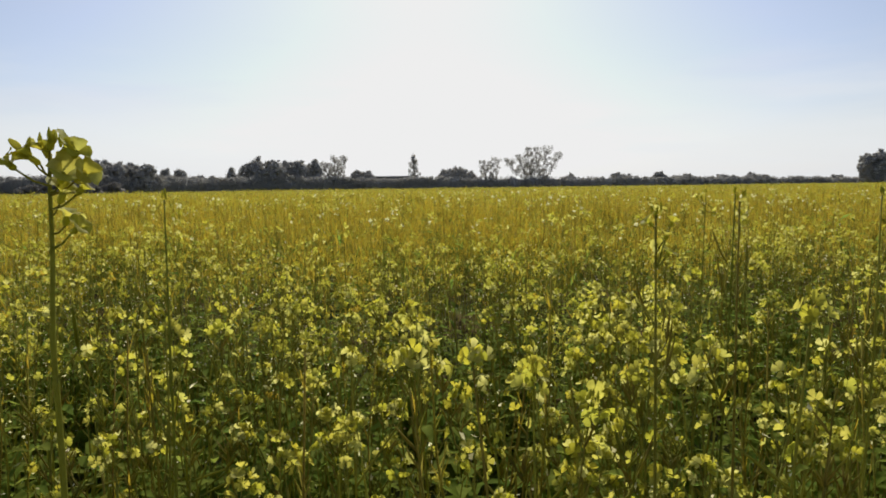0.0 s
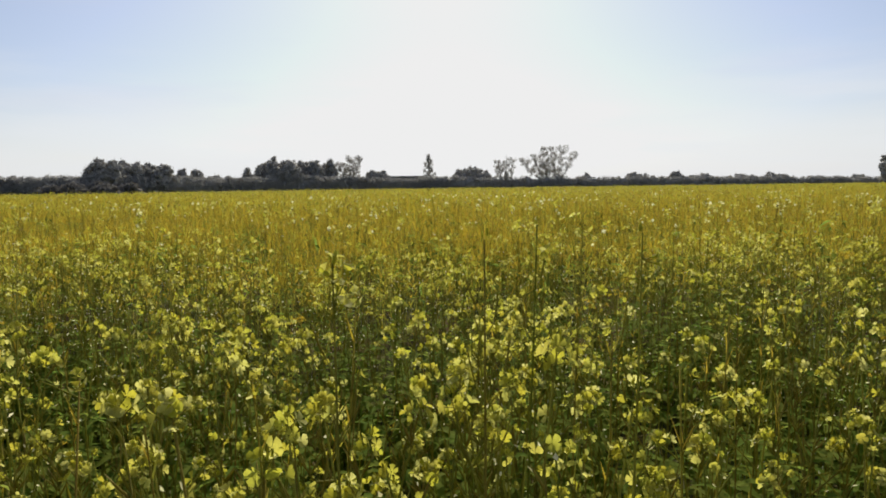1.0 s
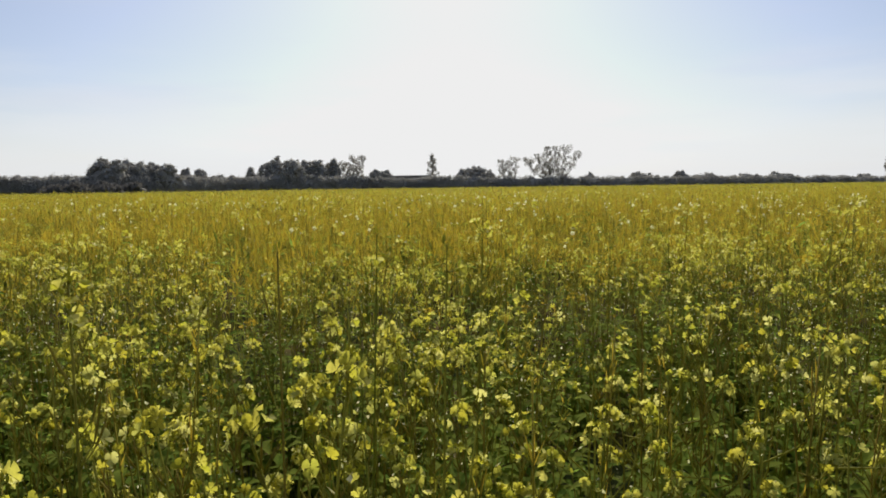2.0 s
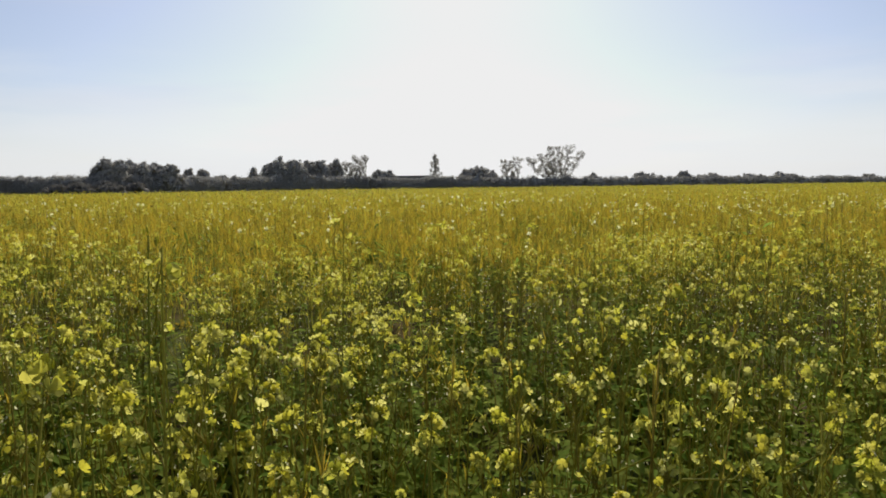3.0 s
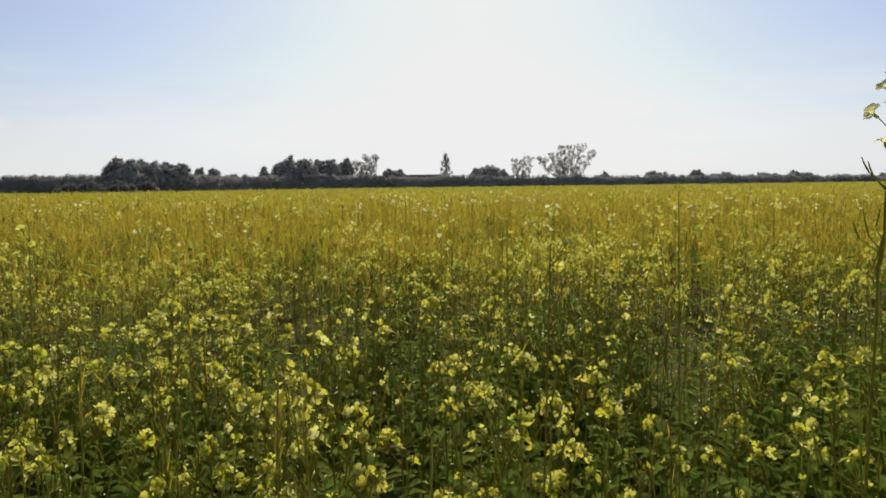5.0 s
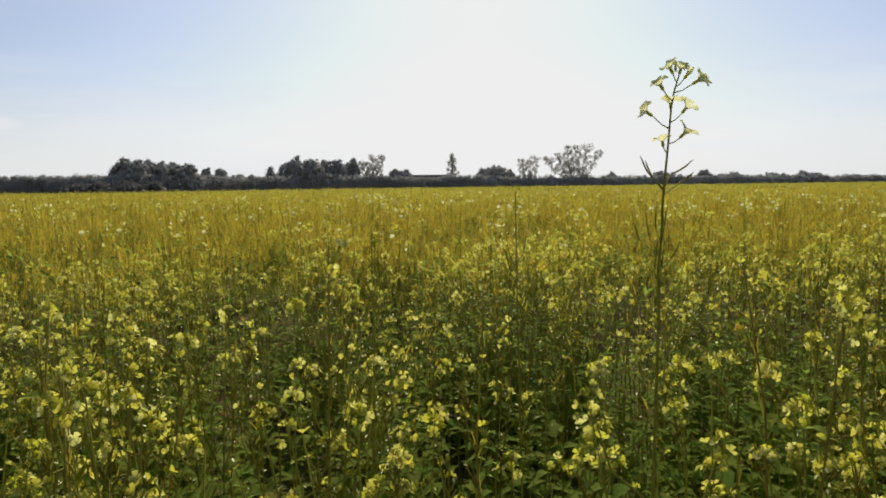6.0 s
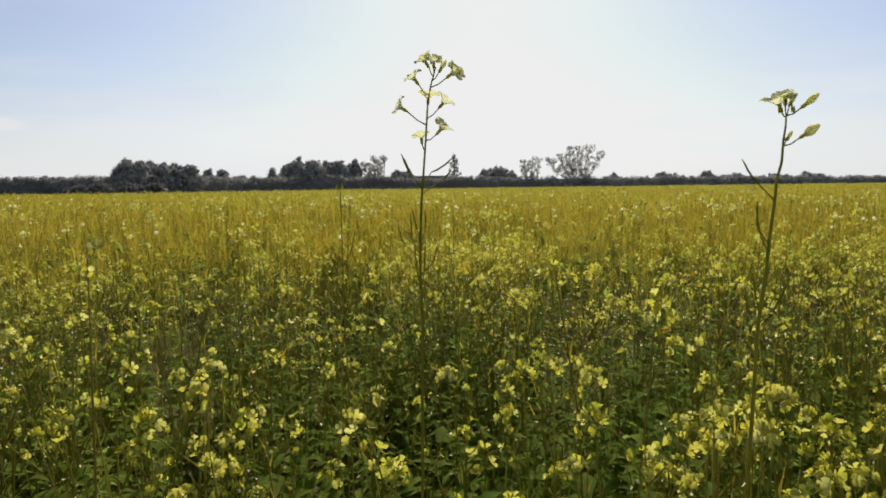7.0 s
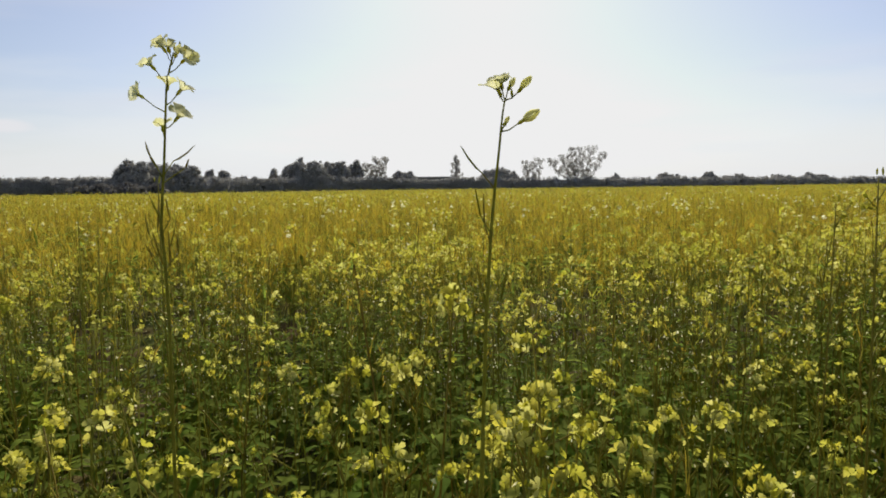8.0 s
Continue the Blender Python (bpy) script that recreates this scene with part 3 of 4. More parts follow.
def farm_shed(x, y, length, height):
    """Long low farm shed with a flat-pitched pale metal roof, seen behind the hedge."""
    root = new("farm_shed")
    root.location = (x, y, 0)
    wall, roof, gate = Geo(), Geo(), Geo()
    slab(wall, -length / 2, length / 2, -2.5, 2.5, 0, height - 0.2)
    slab(roof, -length / 2 - 0.25, length / 2 + 0.25, -2.8, 2.8, height - 0.2, height - 0.08, 0.1)
    slab(gate, -1.2, 1.2, -2.56, -2.5, 0, height - 0.7)
    part("wall", wall, [SHED_WALL], root, "weathered grey board wall")
    part("roof", roof, [SHED_ROOF], root, "pale corrugated metal roof")
    part("gate", gate, [SHED_WALL], root, "closed grey board gate")
    return tagged(root, "long low grey farm shed behind the hedge", "shed")


SHED_WALL = leafy("weathered_board", ((0.20, 0.19, 0.18), (0.24, 0.23, 0.21)), 0.0, 0.8, 4)
SHED_ROOF = leafy("pale_metal_roof", ((0.45, 0.46, 0.47), (0.5, 0.5, 0.5)), 0.0, 0.5, 4)
farm_shed(-20.9, 124.0, 6.4, 3.35)

# the unbroken low hedge between them
hedge = Geo()
def hedge_top(x):
    t = np.interp(x, (-62, -17, 5, 60), (3.0, 2.98, 2.74, 2.30)) + 0.07 * np.sin(x * 0.35) + 0.05 * np.sin(x * 1.13 + 1.0)
    return t - 0.32 * np.exp(-((x + 20.5) / 3.0) ** 4)


hx = np.arange(-90, 106, 0.4)
core = np.stack([hx, far_edge(hx) + 6.8, hedge_top(hx) / 2 - 0.14], 1)
boughs(hedge, core, np.stack([0.62 + 0 * hx, 0.62 + 0 * hx, core[:, 2]], 1), 0.1)
hx = np.concatenate([rng.uniform(-72, 84, 2100), rng.uniform(-72, -17, 1100)])
n = len(hx)
run = (far_edge(hx + 0.5) - far_edge(hx - 0.5))
out = np.cos(rng.uniform(-0.05, 0.62, n) * math.pi)
size = rng.uniform(0.16, 0.34, n)
tall = (hedge_top(hx) + rng.normal(0, 0.07, n)) * (0.5 + 0.5 * np.sqrt(1 - out * out) * rng.choice((1, 1, -0.3), n))
hc = np.stack([hx + out * run / np.hypot(1, run), far_edge(hx) + 6.8 - out / np.hypot(1, run), np.maximum(tall - size * 0.9, 0.1)], 1)
hr = size[:, None] * rng.uniform(0.9, 1.3, (n, 3))
leaf_skin(hedge, hc, hr, 66, 0.09, 1.5)
ob = new("hedge", hedge.mesh("hedge", [FOLIAGE_HAZED]))
tagged(ob, "long dark green hedge along the far edge of the field, with painted haze", "hedge", kind="stuff")

# ---- the crop ----
far_crop = Geo()
# near rows too many to lift out one by one
T1 = [joined(*plant(1, 1.0, rng.randint(2, 6), 9, 1.0 if k > 5 else 0.12)) for k in range(18)]
hem = places(30, 0.35, 0.62)
scatter(far_crop, [joined(*plant(0, 1.0, rng.randint(2, 5), 7, 0.8)) for k in range(6)], hem, rng.uniform(0.85, 1.1, len(hem)), rng.uniform(0.78, 0.98, len(hem)))
mid = places(58, 2.0, 5.0)
hgt = 0.98 + patch_height(mid[:, 0], mid[:, 1]) + rng.normal(0, 0.06, len(mid)) + 0.16 * (rng.rand(len(mid)) < 0.06)
scatter(far_crop, T1, mid, rng.uniform(0.85, 1.15, len(mid)), hgt, 6)


def simple_plant(bloom):
    """A plant as it is drawn some metres off: stem slivers, flower tops of a few petals, narrow leaves."""
    g = Geo()
    for k in range(rng.randint(4, 7)):
        x, y = rng.normal(0, 0.07, 2)
        h = rng.uniform(0.82, 1.0)
        a = rng.uniform(0, 3.14)
        s = np.array((math.cos(a), math.sin(a), 0)) * 0.003
        b, t = np.array((x * 0.3, y * 0.3, 0.35)), np.array((x, y, h))
        g.add([b - s, b + s, t], [(0, 1, 2)], 0)
        for q in range(rng.randint(1, 4) if k % 4 and rng.rand() < bloom else 0):
            flower(g, t + rng.normal(0, 0.014, 3), rng.normal(0, 0.7, 3) + Z, rng.uniform(0.016, 0.024), 1, 0.6, (1, 6, 6, 4, 1)[k % 5])
        for q in range(6):
            p = b * 0.35 + t * 0.65 + (0, 0, rng.uniform(-0.1, 0.14))
            d = rng.normal(0, 0.4, 3) + Z
            g.add([p - s * 1.3, p + s * 1.3, p + unit(d) * 0.10], [(0, 1, 2)], (4, 6, 2, 6, 6, 6)[q])
    for k in range(4):
        d = unit(rng.normal(0, 1, 3) * (1, 1, 0.5))
        b = np.array((0, 0, rng.uniform(0.3, 0.8)))
        s = unit(np.cross(d, Z)) * 0.018
        g.add([b, b + d * 0.06 + s, b + d * 0.13 - Z * 0.03, b + d * 0.06 - s], [(0, 1, 2), (0, 2, 3)], 3)
    return g


T2 = [simple_plant(1.0 if k > 4 else 0.15) for k in range(15)]
mid2 = places(46, 5.0, 14.0, 1.0)
hgt = 0.99 + patch_height(mid2[:, 0], mid2[:, 1]) + rng.normal(0, 0.05, len(mid2)) + 0.16 * (rng.rand(len(mid2)) < 0.06)
scatter(far_crop, T2, mid2, rng.uniform(0.9, 1.25, len(mid2)), hgt, 5)


def far_tuft(big, hues=(6, 4, 6, 4)):
    """A tuft of crop far off: a few flower flecks above stem and leaf slivers."""
    g = Geo()
    for k in range(4):
        c = np.array((rng.normal(0, 0.07 * big), rng.normal(0, 0.07 * big), rng.uniform(0.82, 1.0)))
        d = rng.normal(0, 0.6, 3) + Z
        a = unit(np.cross(d, rng.normal(size=3)))
        b = unit(np.cross(d, a))
        r = 0.014 * big * rng.uniform(0.7, 1.3)
        g.add([c - a * r, c + b * r, c + a * r, c - b * r], [(0, 1, 2), (0, 2, 3)], hues[k])
        for q in range(2):
            e = c + (rng.normal(0, 0.04 * big), rng.normal(0, 0.04 * big), rng.uniform(-0.12, 0.03))
            w = rng.uniform(0, 6.28)
            s = np.array((math.cos(w), math.sin(w), 0)) * 0.009 * big
            g.add([e - Z * 0.3 - s, e - Z * 0.3 + s, e], [(0, 1, 2)], 4 if q else 6)
    for k in range(2):
        c = np.array((rng.normal(0, 0.05 * big), rng.normal(0, 0.05 * big), rng.uniform(0.55, 0.85)))
        a, b = unit(rng.normal(size=3)), unit(rng.normal(size=3))
        g.add([c, c + a * 0.09 * big, c + b * 0.06 * big], [(0, 1, 2)], 2)
    return g


T3 = [far_tuft(1.0, (1 if k < 5 else 6, 4, 6, 4)) for k in range(10)]
m3 = places(44, 14.0, 36.0, 2.0)
scatter(far_crop, T3, m3, rng.uniform(0.9, 1.2, len(m3)), 0.98 + 1.7 * patch_height(m3[:, 0], m3[:, 1]) + rng.normal(0, 0.06, len(m3)))
lofty = places(3.0, 14.0, 26.0, 1.0)
scatter(far_crop, T2, lofty, rng.uniform(1.0, 1.5, len(lofty)), rng.uniform(1.05, 1.24, len(lofty)))
T4 = [far_tuft(2.8, (4, 4, 4, 6)) for _ in range(10)]
m4 = places(4.0, 36.0, 165.0, 4.0)
scatter(far_crop, T4, m4, rng.uniform(0.9, 1.2, len(m4)), 1.0 + 0.6 * patch_height(m4[:, 0], m4[:, 1]) + rng.normal(0, 0.05, len(m4)) + 0.2 * (rng.rand(len(m4)) < 0.04))


def podded_spike():
    """A thin stalk gone to seed: upright pods hug it, a few buds or late flowers on top."""
    g = Geo()
    pts = stem_way(1.0, rng.uniform(0.01, 0.06))
    tube(g, pts, np.linspace(0.0036, 0.0014, 6), 3, 2)
    for k in range(rng.randint(8, 15)):
        b = along(pts, rng.uniform(0.62, 0.97))
        th = rng.uniform(0, 6.28)
        d = unit((math.cos(th) * 0.45, math.sin(th) * 0.45, 1.0))
        s = np.array((-math.sin(th), math.cos(th), 0)) * 0.0022
        g.add([b - s, b + s, b + d * rng.uniform(0.03, 0.055)], [(0, 1, 2)], 2 if k % 3 else 6)
    for k in range(rng.choice((0, 0, 1, 2, 4))):
        flower(g, pts[-1] + rng.normal(0, 0.010, 3), rng.normal(0, 0.6, 3) + Z, rng.uniform(0.014, 0.020), 1, 0.6)
    return g


T6 = [podded_spike() for _ in range(14)]


def late_bloom():
    """A stalk that stands a hand above the rest and carries one full head."""
    g = podded_spike()
    c = np.array((0.0, 0.0, 1.0))
    for k in range(rng.randint(5, 10)):
        flower(g, c + rng.normal(0, 0.014, 3), rng.normal(0, 0.8, 3) + Z, rng.uniform(0.018, 0.026), 1, 0.7, 1 if k % 6 else 5)
    return g


T7 = [late_bloom() for _ in range(8)]
at = places(5.0, 4.0, 14.0, 0.8)
scatter(far_crop, T7, at, rng.uniform(1.0, 1.4, len(at)), np.minimum(1.13 + patch_height(at[:, 0], at[:, 1]) + rng.normal(0, 0.05, len(at)), 1.31))
for per, d0, d1 in ((18, 0.9, 3.0), (9, 3.0, 5.0), (7, 5.0, 15.0), (2.5, 15.0, 34.0)):
    at = places(per, d0, d1, 0.8)
    tall = 1.06 + patch_height(at[:, 0], at[:, 1]) + rng.normal(0, 0.06, len(at))
    scatter(far_crop, T6, at, rng.uniform(0.9, 1.3, len(at)), np.minimum(tall, 1.30))


# leafy undergrowth that closes the gaps near the way
def leafy_low():
    g = Geo()
    pts = stem_way(0.72, 0.06)
    tube(g, pts, np.linspace(0.004, 0.0015, 6), 3, 0)
    for k in range(17):
        t = 0.15 + 0.85 * k / 16
        th = k * 2.4 + rng.uniform(-0.5, 0.5)
        size = (0.16 - 0.085 * t) * rng.uniform(0.7, 1.2)
        leaf_blade(g, along(pts, min(t, 0.99)), np.array((math.cos(th), math.sin(th), rng.uniform(0.2, 1.0))), size, size * rng.uniform(0.3, 0.45), 1)
    return g


T0 = [leafy_low() for _ in range(8)]
low = places(80, 0.6, 4.5)
more = rng.uniform((-1.8, 0.62), (3.9, 2.3), (420, 2))
low = np.concatenate([low, np.stack([more[:, 0], SLOPE * more[:, 0] + more[:, 1], 0 * more[:, 0]], 1)])
under = Geo()
scatter(under, T0, low, rng.uniform(0.8, 1.2, len(low)), rng.uniform(0.65, 1.1, len(low)))
ob = new("undergrowth", under.mesh("undergrowth", CROP_MATS))
tagged(ob, "low leafy green plants under the flowering crop", "undergrowth", kind="stuff")

# the field goes on to both sides
def aside(density, x0, x1, y0, y1, near):
    n = rng.poisson(density * (x1 - x0) * (y1 - y0))
    x, y = rng.uniform(x0, x1, n), rng.uniform(y0, y1, n)
    d = y - SLOPE * np.clip(x, -2, 5)
    ok = (d > near) & (y < far_edge(x)) & ((x < -0.98 * d - 0.4) | (x > 2.7 + 0.62 * d + 0.4))
    return np.stack([x[ok], y[ok], 0 * x[ok]], 1)


side = aside(11, -13, 15, -1, 14, 0.35)
scatter(far_crop, T2, side, rng.uniform(1.2, 1.6, len(side)), 0.98 + rng.normal(0, 0.06, len(side)))
T5 = [far_tuft(6.0) for _ in range(6)]
side = aside(0.5, -70, 90, 0, 155, 1.0)
side = side[(side[:, 0] < -13) | (side[:, 0] > 15) | (side[:, 1] > 14)]
scatter(far_crop, T5, side, np.ones(len(side)), 0.98 + rng.normal(0, 0.05, len(side)))

# ---- single plants that stand nearest ----
def plant_thing(height, tops, blades, bloom):
    stem, heads, sprays, leaves = plant(0, height, tops, blades, bloom)
    root = new("mustard_plant")
    part("stem", stem, CROP_MATS, root, "thin green branching stem")
    for r, p, d in heads:
        ob = part("flower_head", r, CROP_MATS, root, "yellow four-petalled flowers and green buds")
        ob.matrix_local = pointing(p, d)
    for s in sprays[:6]:
        part("seed_pod", s, CROP_MATS, root, "slender greenish brown seed pod")
    for l in leaves:
        part("leaf", l, CROP_MATS, root, "lance-shaped dark green leaf")
    return tagged(root, "flowering mustard plant with yellow heads and green stem", "plant", "mustard plants nearest the camera's way")


BASE = [plant_thing(1.0, rng.randint(2, 6), rng.randint(6, 9), 1.0 if k > 3 else 0.15) for k in range(14)]
near = []
tries = 0
while len(near) < 215 and tries < 60000:
    tries += 1
    x = rng.uniform(-1.7, 3.9)
    d = rng.uniform(0.64, 2.0)
    if rng.rand() > 0.08 + 0.92 * thick(x, SLOPE * x + d) * (0.6 if d < 0.9 else 1):
        continue
    y = SLOPE * x + d
    if all((x - a) ** 2 + (y - b) ** 2 > 0.07 ** 2 for a, b in near):
        near.append((x, y))
TALLER = ((0.253, 1.393, 1.18), (0.467, 1.899, 1.02), (1.528, 1.663, 1.08), (0.238, 1.815, 1.08), (2.512, 1.639, 1.10),
          (2.357, 1.827, 1.24), (0.317, 0.885, 1.25), (-0.015, 0.803, 1.21), (1.559, 1.866, 0.95), (2.581, 2.223, 0.95))
spots_near = [(x, y, float(0.97 + patch_height(x, y) + rng.normal(0, 0.06))) for x, y in near] + list(TALLER)
spots_full = [(a + rng.normal(0, 0.35) * r, b + rng.normal(0, 0.35) * r, rng.uniform(0.99, 1.09)) for a, b, r in CLUMPS for _ in range(2 if r > 0.07 else 1)]
spots_near += spots_full
for k, (x, y, h) in enumerate(spots_near):
    d = y - SLOPE * x
    h = min(h, 1.33 if k >= len(near) else 1.16 - 0.2 * max(0, 0.9 - d))
    m = Matrix.Translation((x, y, 0)) @ Matrix.Rotation(rng.uniform(0, 6.28), 4, "Z")
    if k < len(BASE):
        BASE[k].matrix_world = m @ Matrix.Diagonal((1.0, 1.0, h, 1))
    else:
        b = BASE[rng.randint(0, 4) if rng.rand() < past_bloom(x, y) and k < len(near) else rng.randint(4, len(BASE))]
        copy_thing(b, m @ Matrix.Diagonal((1.0, 1.0, h / b.scale.z, 1)))


# ---- the tall plants that stand out above the rest ----
def full_flower(parent, c, axis, size, shut, m):
    """A single flower on its narrow green calyx: four spoon-shaped petals, flared open or still folded together."""
    axis = unit(axis)
    a = unit(np.cross(axis, rng.normal(size=3)))
    b = np.cross(axis, a)
    base = np.asarray(c, float) - axis * size * 0.5
    cal = Geo()
    tube(cal, [base, base + axis * size * 0.12, base + axis * size * 0.36, base + axis * size * 0.46],
         [0.0009, 0.0024, 0.0022, 0.0010], 6, 4)
    pet = Geo()
    for k in range(4):
        th = k * math.pi / 2 + rng.uniform(-0.25, 0.25)
        d, s = math.cos(th) * a + math.sin(th) * b, -math.sin(th) * a + math.cos(th) * b
        flare, droop, broad = rng.uniform(0.42, 0.62), rng.uniform(0.15, 0.45), rng.uniform(0.85, 1.15)
        v, f = [], []
        for i, t in enumerate((0.0, 0.3, 0.55, 0.8, 1.0)):
            if shut:
                out, rise, w = 0.11 * math.sin(math.pi * min(t + 0.1, 1)), 0.30 + 0.72 * t, 0.15 * math.sin(math.pi * (0.2 + 0.7 * t))
            else:
                out, rise, w = flare * t ** 1.5, 0.30 + 0.62 * t - droop * t ** 3, broad * (0.05, 0.17, 0.31, 0.34, 0.17)[i]
            p = base + size * (axis * rise + d * (out + 0.04))
            curl = size * w * 0.25
            v += [p - s * size * w + axis * curl, p + axis * size * rng.uniform(-0.02, 0.02), p + s * size * w + axis * curl * rng.uniform(0.4, 1.3)]
            if i:
                o = 3 * i
                f += [(o - 3, o - 2, o + 1), (o - 3, o + 1, o), (o - 2, o - 1, o + 2), (o - 2, o + 2, o + 1)]
        pet.add(v, f, m)
    fl = part("flower", pet, CROP_MATS, parent, "pale yellow four-petalled flower" if m != 1 else "yellow four-petalled flower")
    part("calyx", cal, CROP_MATS, fl, "green calyx")


def tall_plant(x, y, way, blooms, pods, side_stems=3, label="tall thin mustard stem standing above the crop", petals=1, size=0.75):
    """way: (u, height) of the stem from its foot; blooms: (u, height, node height, breadth, folded); pods: (u, height, u, height)."""
    root = new("tall_mustard_plant")
    root.location = (x, y, 0)
    pts = np.array([(u, rng.normal(0, 0.003), h) for u, h in way])
    st = Geo()
    tube(st, pts, np.linspace(0.0027, 0.0010, len(pts)), 6, 0)

    def on(h):
        return np.array((np.interp(h, pts[:, 2], pts[:, 0]), np.interp(h, pts[:, 2], pts[:, 1]), h))

    top = pts[-1]
    for u, h, nh, broad, shut in blooms:
        c = np.array((u, rng.uniform(-0.012, 0.008), h))
        b = on(min(nh, top[2]))
        d = unit((c - b) + rng.normal(0, 0.003, 3) + (0, 0, 0.004))
        long = broad * size
        foot = c - d * long * 0.5
        tube(st, [b, b * 0.5 + foot * 0.5 + (0, 0, -0.002), foot], [0.0010, 0.0008, 0.0008], 4, 0)
        full_flower(root, c, d, long, shut, petals)
    for k in range(3):
        bud = Geo()
        c = top + (rng.normal(0, 0.005), rng.normal(0, 0.005), rng.uniform(0, 0.006))
        tube(bud, [c, c + (0, 0, 0.005), c + (0, 0, 0.010)], [0.0009, 0.0017, 0.0004], 5, 4)
        part("bud", bud, CROP_MATS, root, "green flower bud")
    for u0, h0, u1, h1 in pods:
        pg = Geo()
        a, b = np.array((u0, 0.005, h0)), np.array((u1, rng.uniform(-0.02, 0.02), h1))
        s = on(h0 - 0.02)
        tube(st, [s, a], [0.0010, 0.0008], 4, 0)
        bow = np.array((0.0, 0.0, -0.06)) * np.linalg.norm(b - a)
        tube(pg, [a, a * 0.75 + b * 0.25 + bow, a * 0.35 + b * 0.65 + bow, a * 0.12 + b * 0.88, b], [0.0007, 0.0013, 0.0012, 0.0008, 0.0003], 6, 2)
        part("seed_pod", pg, CROP_MATS, root, "slender brownish seed pod")
    for k in range(side_stems):
        h0 = rng.uniform(0.45, 0.65) * top[2]
        b = on(h0)
        th = rng.uniform(0, 6.28)
        tip = b + (math.cos(th) * 0.09, math.sin(th) * 0.06, rng.uniform(0.12, 0.24))
        tip[2] = min(tip[2], rng.uniform(1.0, 1.15))
        mid = (b + tip) / 2 + (math.cos(th) * 0.02, 0, -0.015)
        tube(st, [b, mid, tip], [0.0022, 0.0018, 0.0010], 5, 0)
        ob = part("flower_head", raceme(0, rng.randint(3, 7), 0.8), CROP_MATS, root, "yellow four-petalled flowers and green buds")
        ob.matrix_local = pointing(tip, tip - mid)
    part("stem", st, CROP_MATS, root, "thin dark green stem")
    for k in range(6):
        lf = Geo()
        h0 = rng.uniform(0.1, 0.5) * top[2]
        th = rng.uniform(0, 6.28)
        length = 0.15 * rng.uniform(0.6, 1.1)
        leaf_blade(lf, on(h0), np.array((math.cos(th), math.sin(th), 0.5)), length, length * 0.2, 0)
        part("leaf", lf, CROP_MATS, root, "lance-shaped dark green leaf")
    return tagged(root, label, "plant", "tall mustard plants above the crop")


# the two that rise against the sky
tall_plant(2.099, 1.560,
           ((-0.032, 0), (-0.024, 0.9), (-0.019, 1.256), (-0.021, 1.327), (-0.018, 1.381), (-0.017, 1.423), (-0.014, 1.464), (-0.010, 1.515), (-0.007, 1.562), (-0.003, 1.585), (0.004, 1.610)),
           ((-0.011, 1.620, 1.598, 0.027, 0), (0.004, 1.617, 1.603, 0.024, 0), (0.031, 1.600, 1.583, 0.028, 0), (0.015, 1.609, 1.592, 0.020, 1), (-0.025, 1.596, 1.572, 0.026, 0),
            (-0.007, 1.572, 1.552, 0.026, 0), (0.016, 1.564, 1.541, 0.028, 0), (-0.044, 1.557, 1.532, 0.026, 0), (0.014, 1.528, 1.511, 0.028, 0), (-0.018, 1.518, 1.498, 0.025, 0)),
           ((-0.034, 1.466, -0.048, 1.495), (-0.030, 1.463, -0.042, 1.488), (-0.004, 1.468, 0.027, 1.488), (0.012, 1.458, 0.025, 1.470),
            (-0.046, 1.369, -0.055, 1.396), (-0.033, 1.373, -0.038, 1.412), (-0.025, 1.388, -0.028, 1.420), (-0.013, 1.390, -0.012, 1.418),
            (-0.003, 1.343, 0.007, 1.370), (-0.026, 1.327, -0.025, 1.374), (-0.016, 1.326, -0.013, 1.374), (-0.020, 1.256, -0.039, 1.267)),
           4, "tall mustard plant with pale yellow flowers against the sky", 5, 1.0)
tall_plant(2.536, 1.530,
           ((-0.040, 0), (-0.030, 0.9), (-0.017, 1.27), (-0.012, 1.335), (-0.009, 1.382), (-0.005, 1.423), (-0.002, 1.452), (0.001, 1.473), (0.003, 1.498), (0.005, 1.515), (0.007, 1.530)),
           ((-0.003, 1.547, 1.528, 0.032, 0), (0.003, 1.552, 1.530, 0.026, 0), (0.014, 1.548, 1.529, 0.018, 1), (0.030, 1.545, 1.529, 0.026, 1), (0.009, 1.504, 1.494, 0.013, 1), (0.034, 1.509, 1.492, 0.030, 1)),
           ((-0.022, 1.446, -0.045, 1.477), (-0.022, 1.392, -0.027, 1.427), (-0.018, 1.382, -0.021, 1.420), (-0.020, 1.300, -0.028, 1.340), (0.000, 1.290, 0.010, 1.330)),
           4, "tall mustard plant with few flowers against the sky", 5, 1.0)


def plain_tall(x, y, top, n, spread=0.02, lean=0.03, pods=4):
    way = ((-lean, 0), (-lean * 0.7, top * 0.55), (-lean * 0.2, top * 0.85), (0, top))
    bl = [(rng.uniform(-spread, spread), top - rng.uniform(-0.008, 0.05), top - rng.uniform(0.01, 0.06), rng.uniform(0.024, 0.030), 0) for _ in range(n)]
    pd = []
    for _ in range(pods):
        h = top - rng.uniform(0.08, 0.3)
        s = rng.choice((-1, 1))
        pd.append((-lean * 0.2 + s * 0.012, h, -lean * 0.2 + s * rng.uniform(0.015, 0.03), h + rng.uniform(0.03, 0.05)))
    return tall_plant(x, y, way, bl, pd, 2, size=0.6)


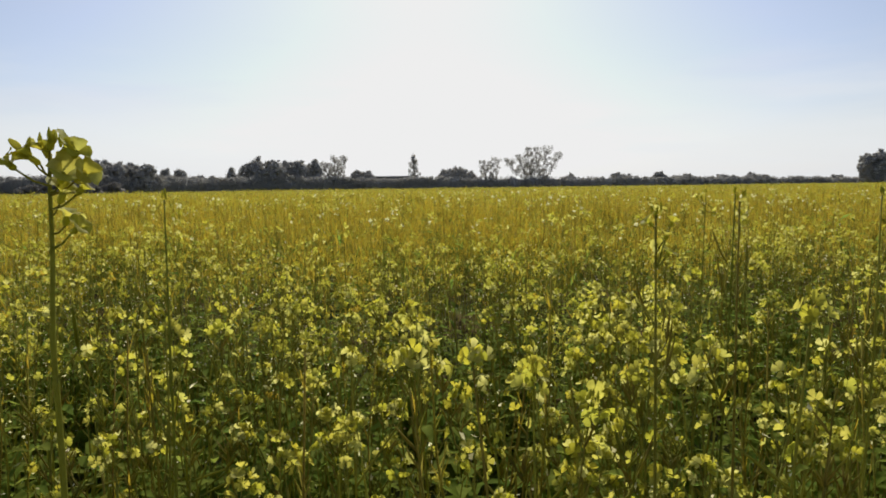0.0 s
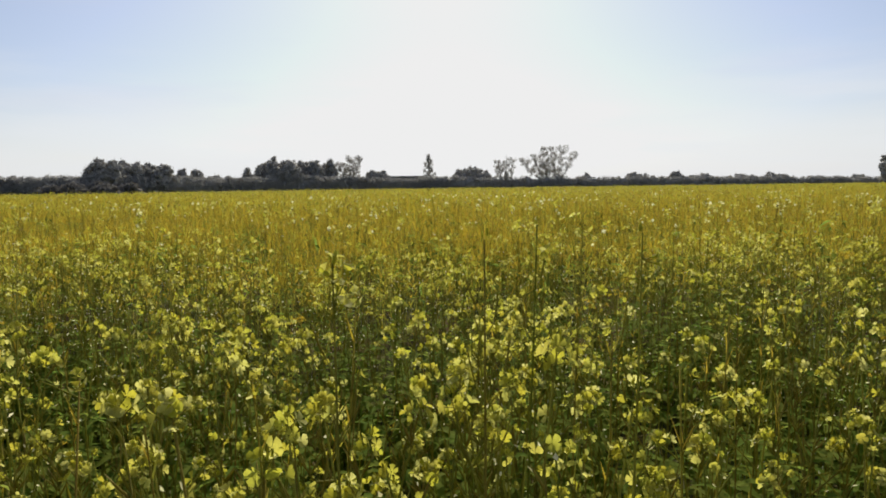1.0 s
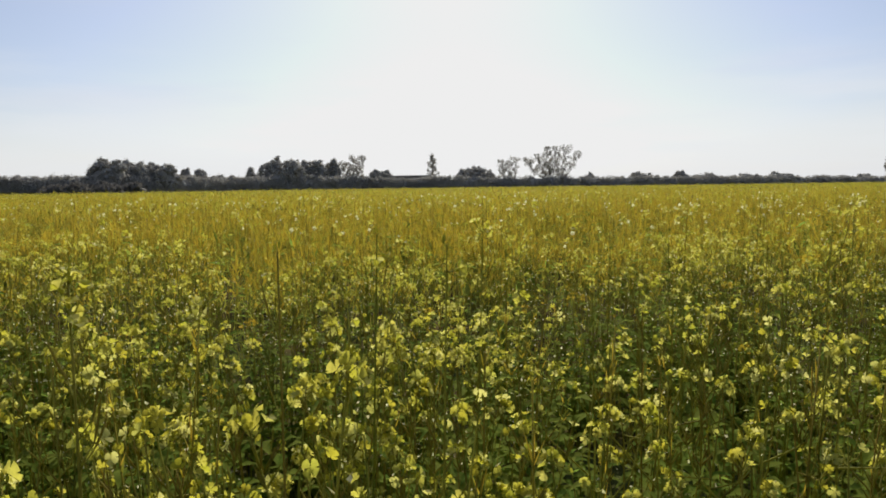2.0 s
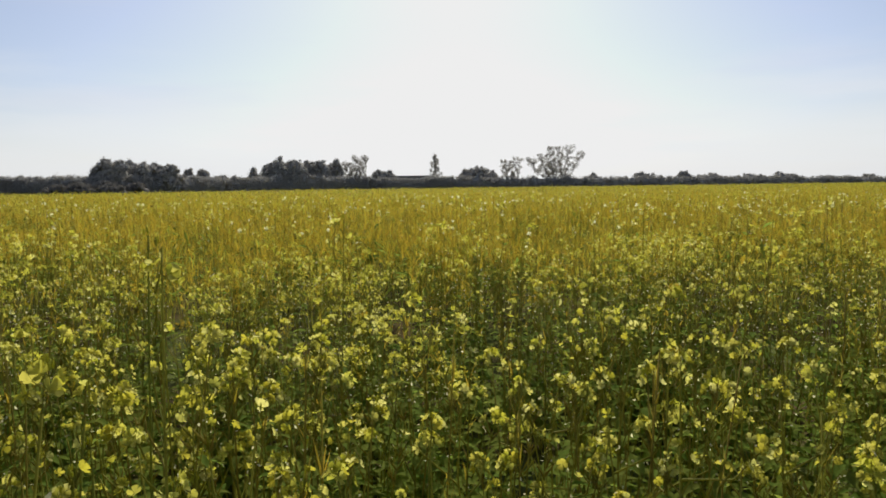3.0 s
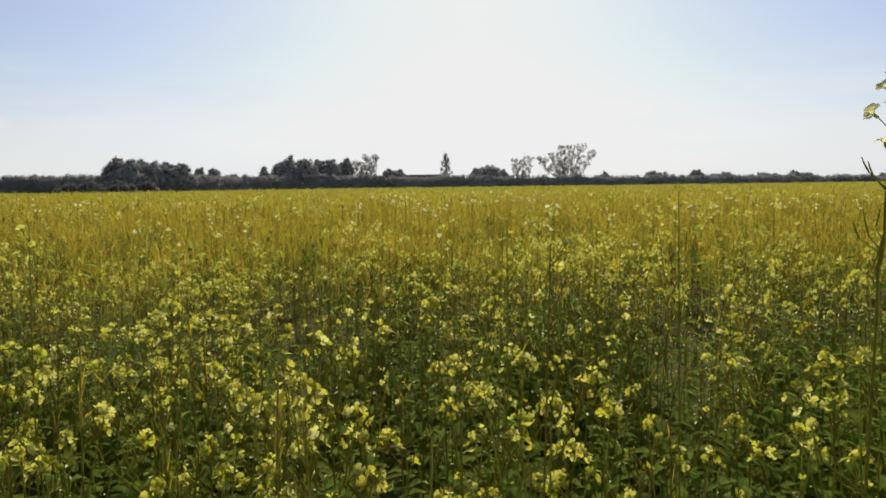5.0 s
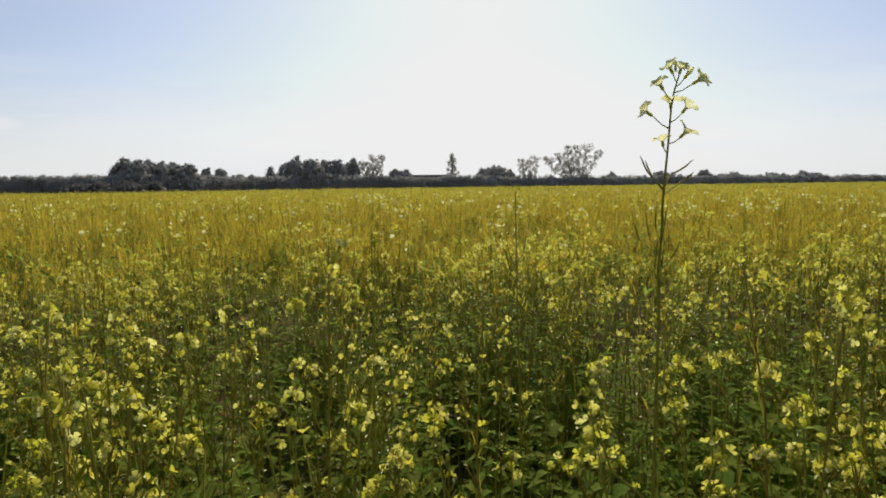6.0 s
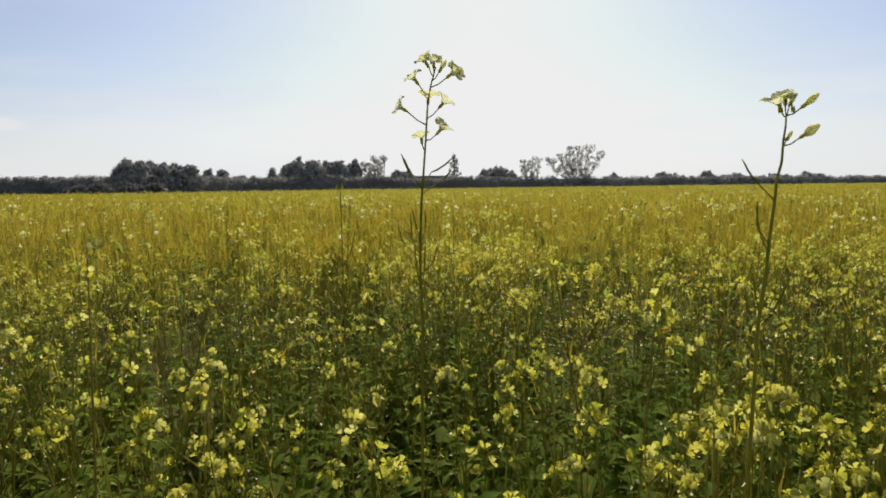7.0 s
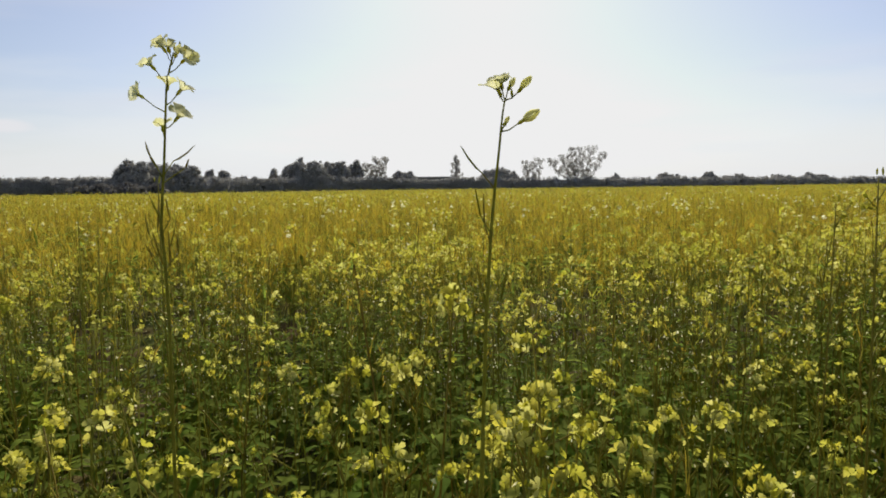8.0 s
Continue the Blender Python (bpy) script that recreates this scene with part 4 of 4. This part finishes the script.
# beside the start of the way
tall_plant(-0.305, 0.427,
           ((0.002, 0), (0.0, 0.9), (-0.003, 1.23), (-0.002, 1.309), (-0.001, 1.366), (0.001, 1.412), (0.001, 1.436)),
           ((-0.010, 1.433, 1.418, 0.026, 0), (-0.020, 1.438, 1.418, 0.018, 1), (-0.020, 1.428, 1.412, 0.018, 0), (0.004, 1.442, 1.425, 0.018, 1), (0.018, 1.438, 1.424, 0.024, 0),
            (0.026, 1.435, 1.420, 0.018, 0), (0.019, 1.421, 1.408, 0.026, 0), (0.030, 1.420, 1.406, 0.022, 0), (0.025, 1.411, 1.396, 0.016, 0), (0.012, 1.409, 1.392, 0.024, 0),
            (0.009, 1.393, 1.380, 0.020, 0), (0.019, 1.385, 1.370, 0.020, 0), (-0.002, 1.438, 1.420, 0.022, 0)),
           ((0.012, 1.30, 0.026, 1.335),), 2, "tall mustard plant with a full yellow flower head", 1, 0.85)
plain_tall(0.155, 0.740, 1.375, 6, 0.020, -0.01)
plain_tall(-0.454, 0.863, 1.395, 0, 0.02, 0.0, 2)
plain_tall(0.365, 1.143, 1.39, 2)
plain_tall(0.297, 0.916, 1.385, 0, 0.02, 0.0)
plain_tall(0.494, 0.962, 1.39, 2, 0.02, 0.02)
plain_tall(0.484, 1.739, 1.38, 6, 0.035, 0.03)
plain_tall(1.586, 1.518, 1.365, 5, 0.03, 0.02)
plain_tall(1.461, 2.241, 1.345, 5, 0.03, 0.02)
plain_tall(1.847, 1.908, 1.44, 1, 0.01, -0.02, 5)
plain_tall(1.478, 2.153, 1.36, 3, 0.02, 0.0)
plain_tall(3.063, 1.823, 1.435, 4, 0.025, 0.0)
plain_tall(3.120, 2.135, 1.39, 4, 0.03, 0.02)

# podded stems that stick out of the stand here and there
PODDED = [plain_tall(0.8 + 0.35 * k, 2.5 + 0.2 * k, 1.2, k % 2, 0.015, 0.02 * (k - 1), 7) for k in range(4)]
for k in range(30):
    d = rng.uniform(1.15, 3.4)
    x = rng.uniform(-0.8 * d, 2.6 + 0.55 * d)
    m = pose(x, SLOPE * x + d, 0, 0, 0, rng.uniform(0, 360))
    copy_thing(PODDED[k % 4], m @ Matrix.Diagonal((1, 1, rng.uniform(0.93, 1.09), 1)))

# the stand is as thick to both sides of the way as ahead of it
side = aside(32, -7, 10, -2, 9, 0.5)
scatter(far_crop, T2, side, rng.uniform(0.9, 1.25, len(side)), 0.98 + patch_height(side[:, 0], side[:, 1]) + rng.normal(0, 0.05, len(side)), 5)
ob = new("crop", far_crop.mesh("crop", CROP_MATS))
tagged(ob, "dense yellow-flowering mustard crop on green stems", "crop", kind="stuff")
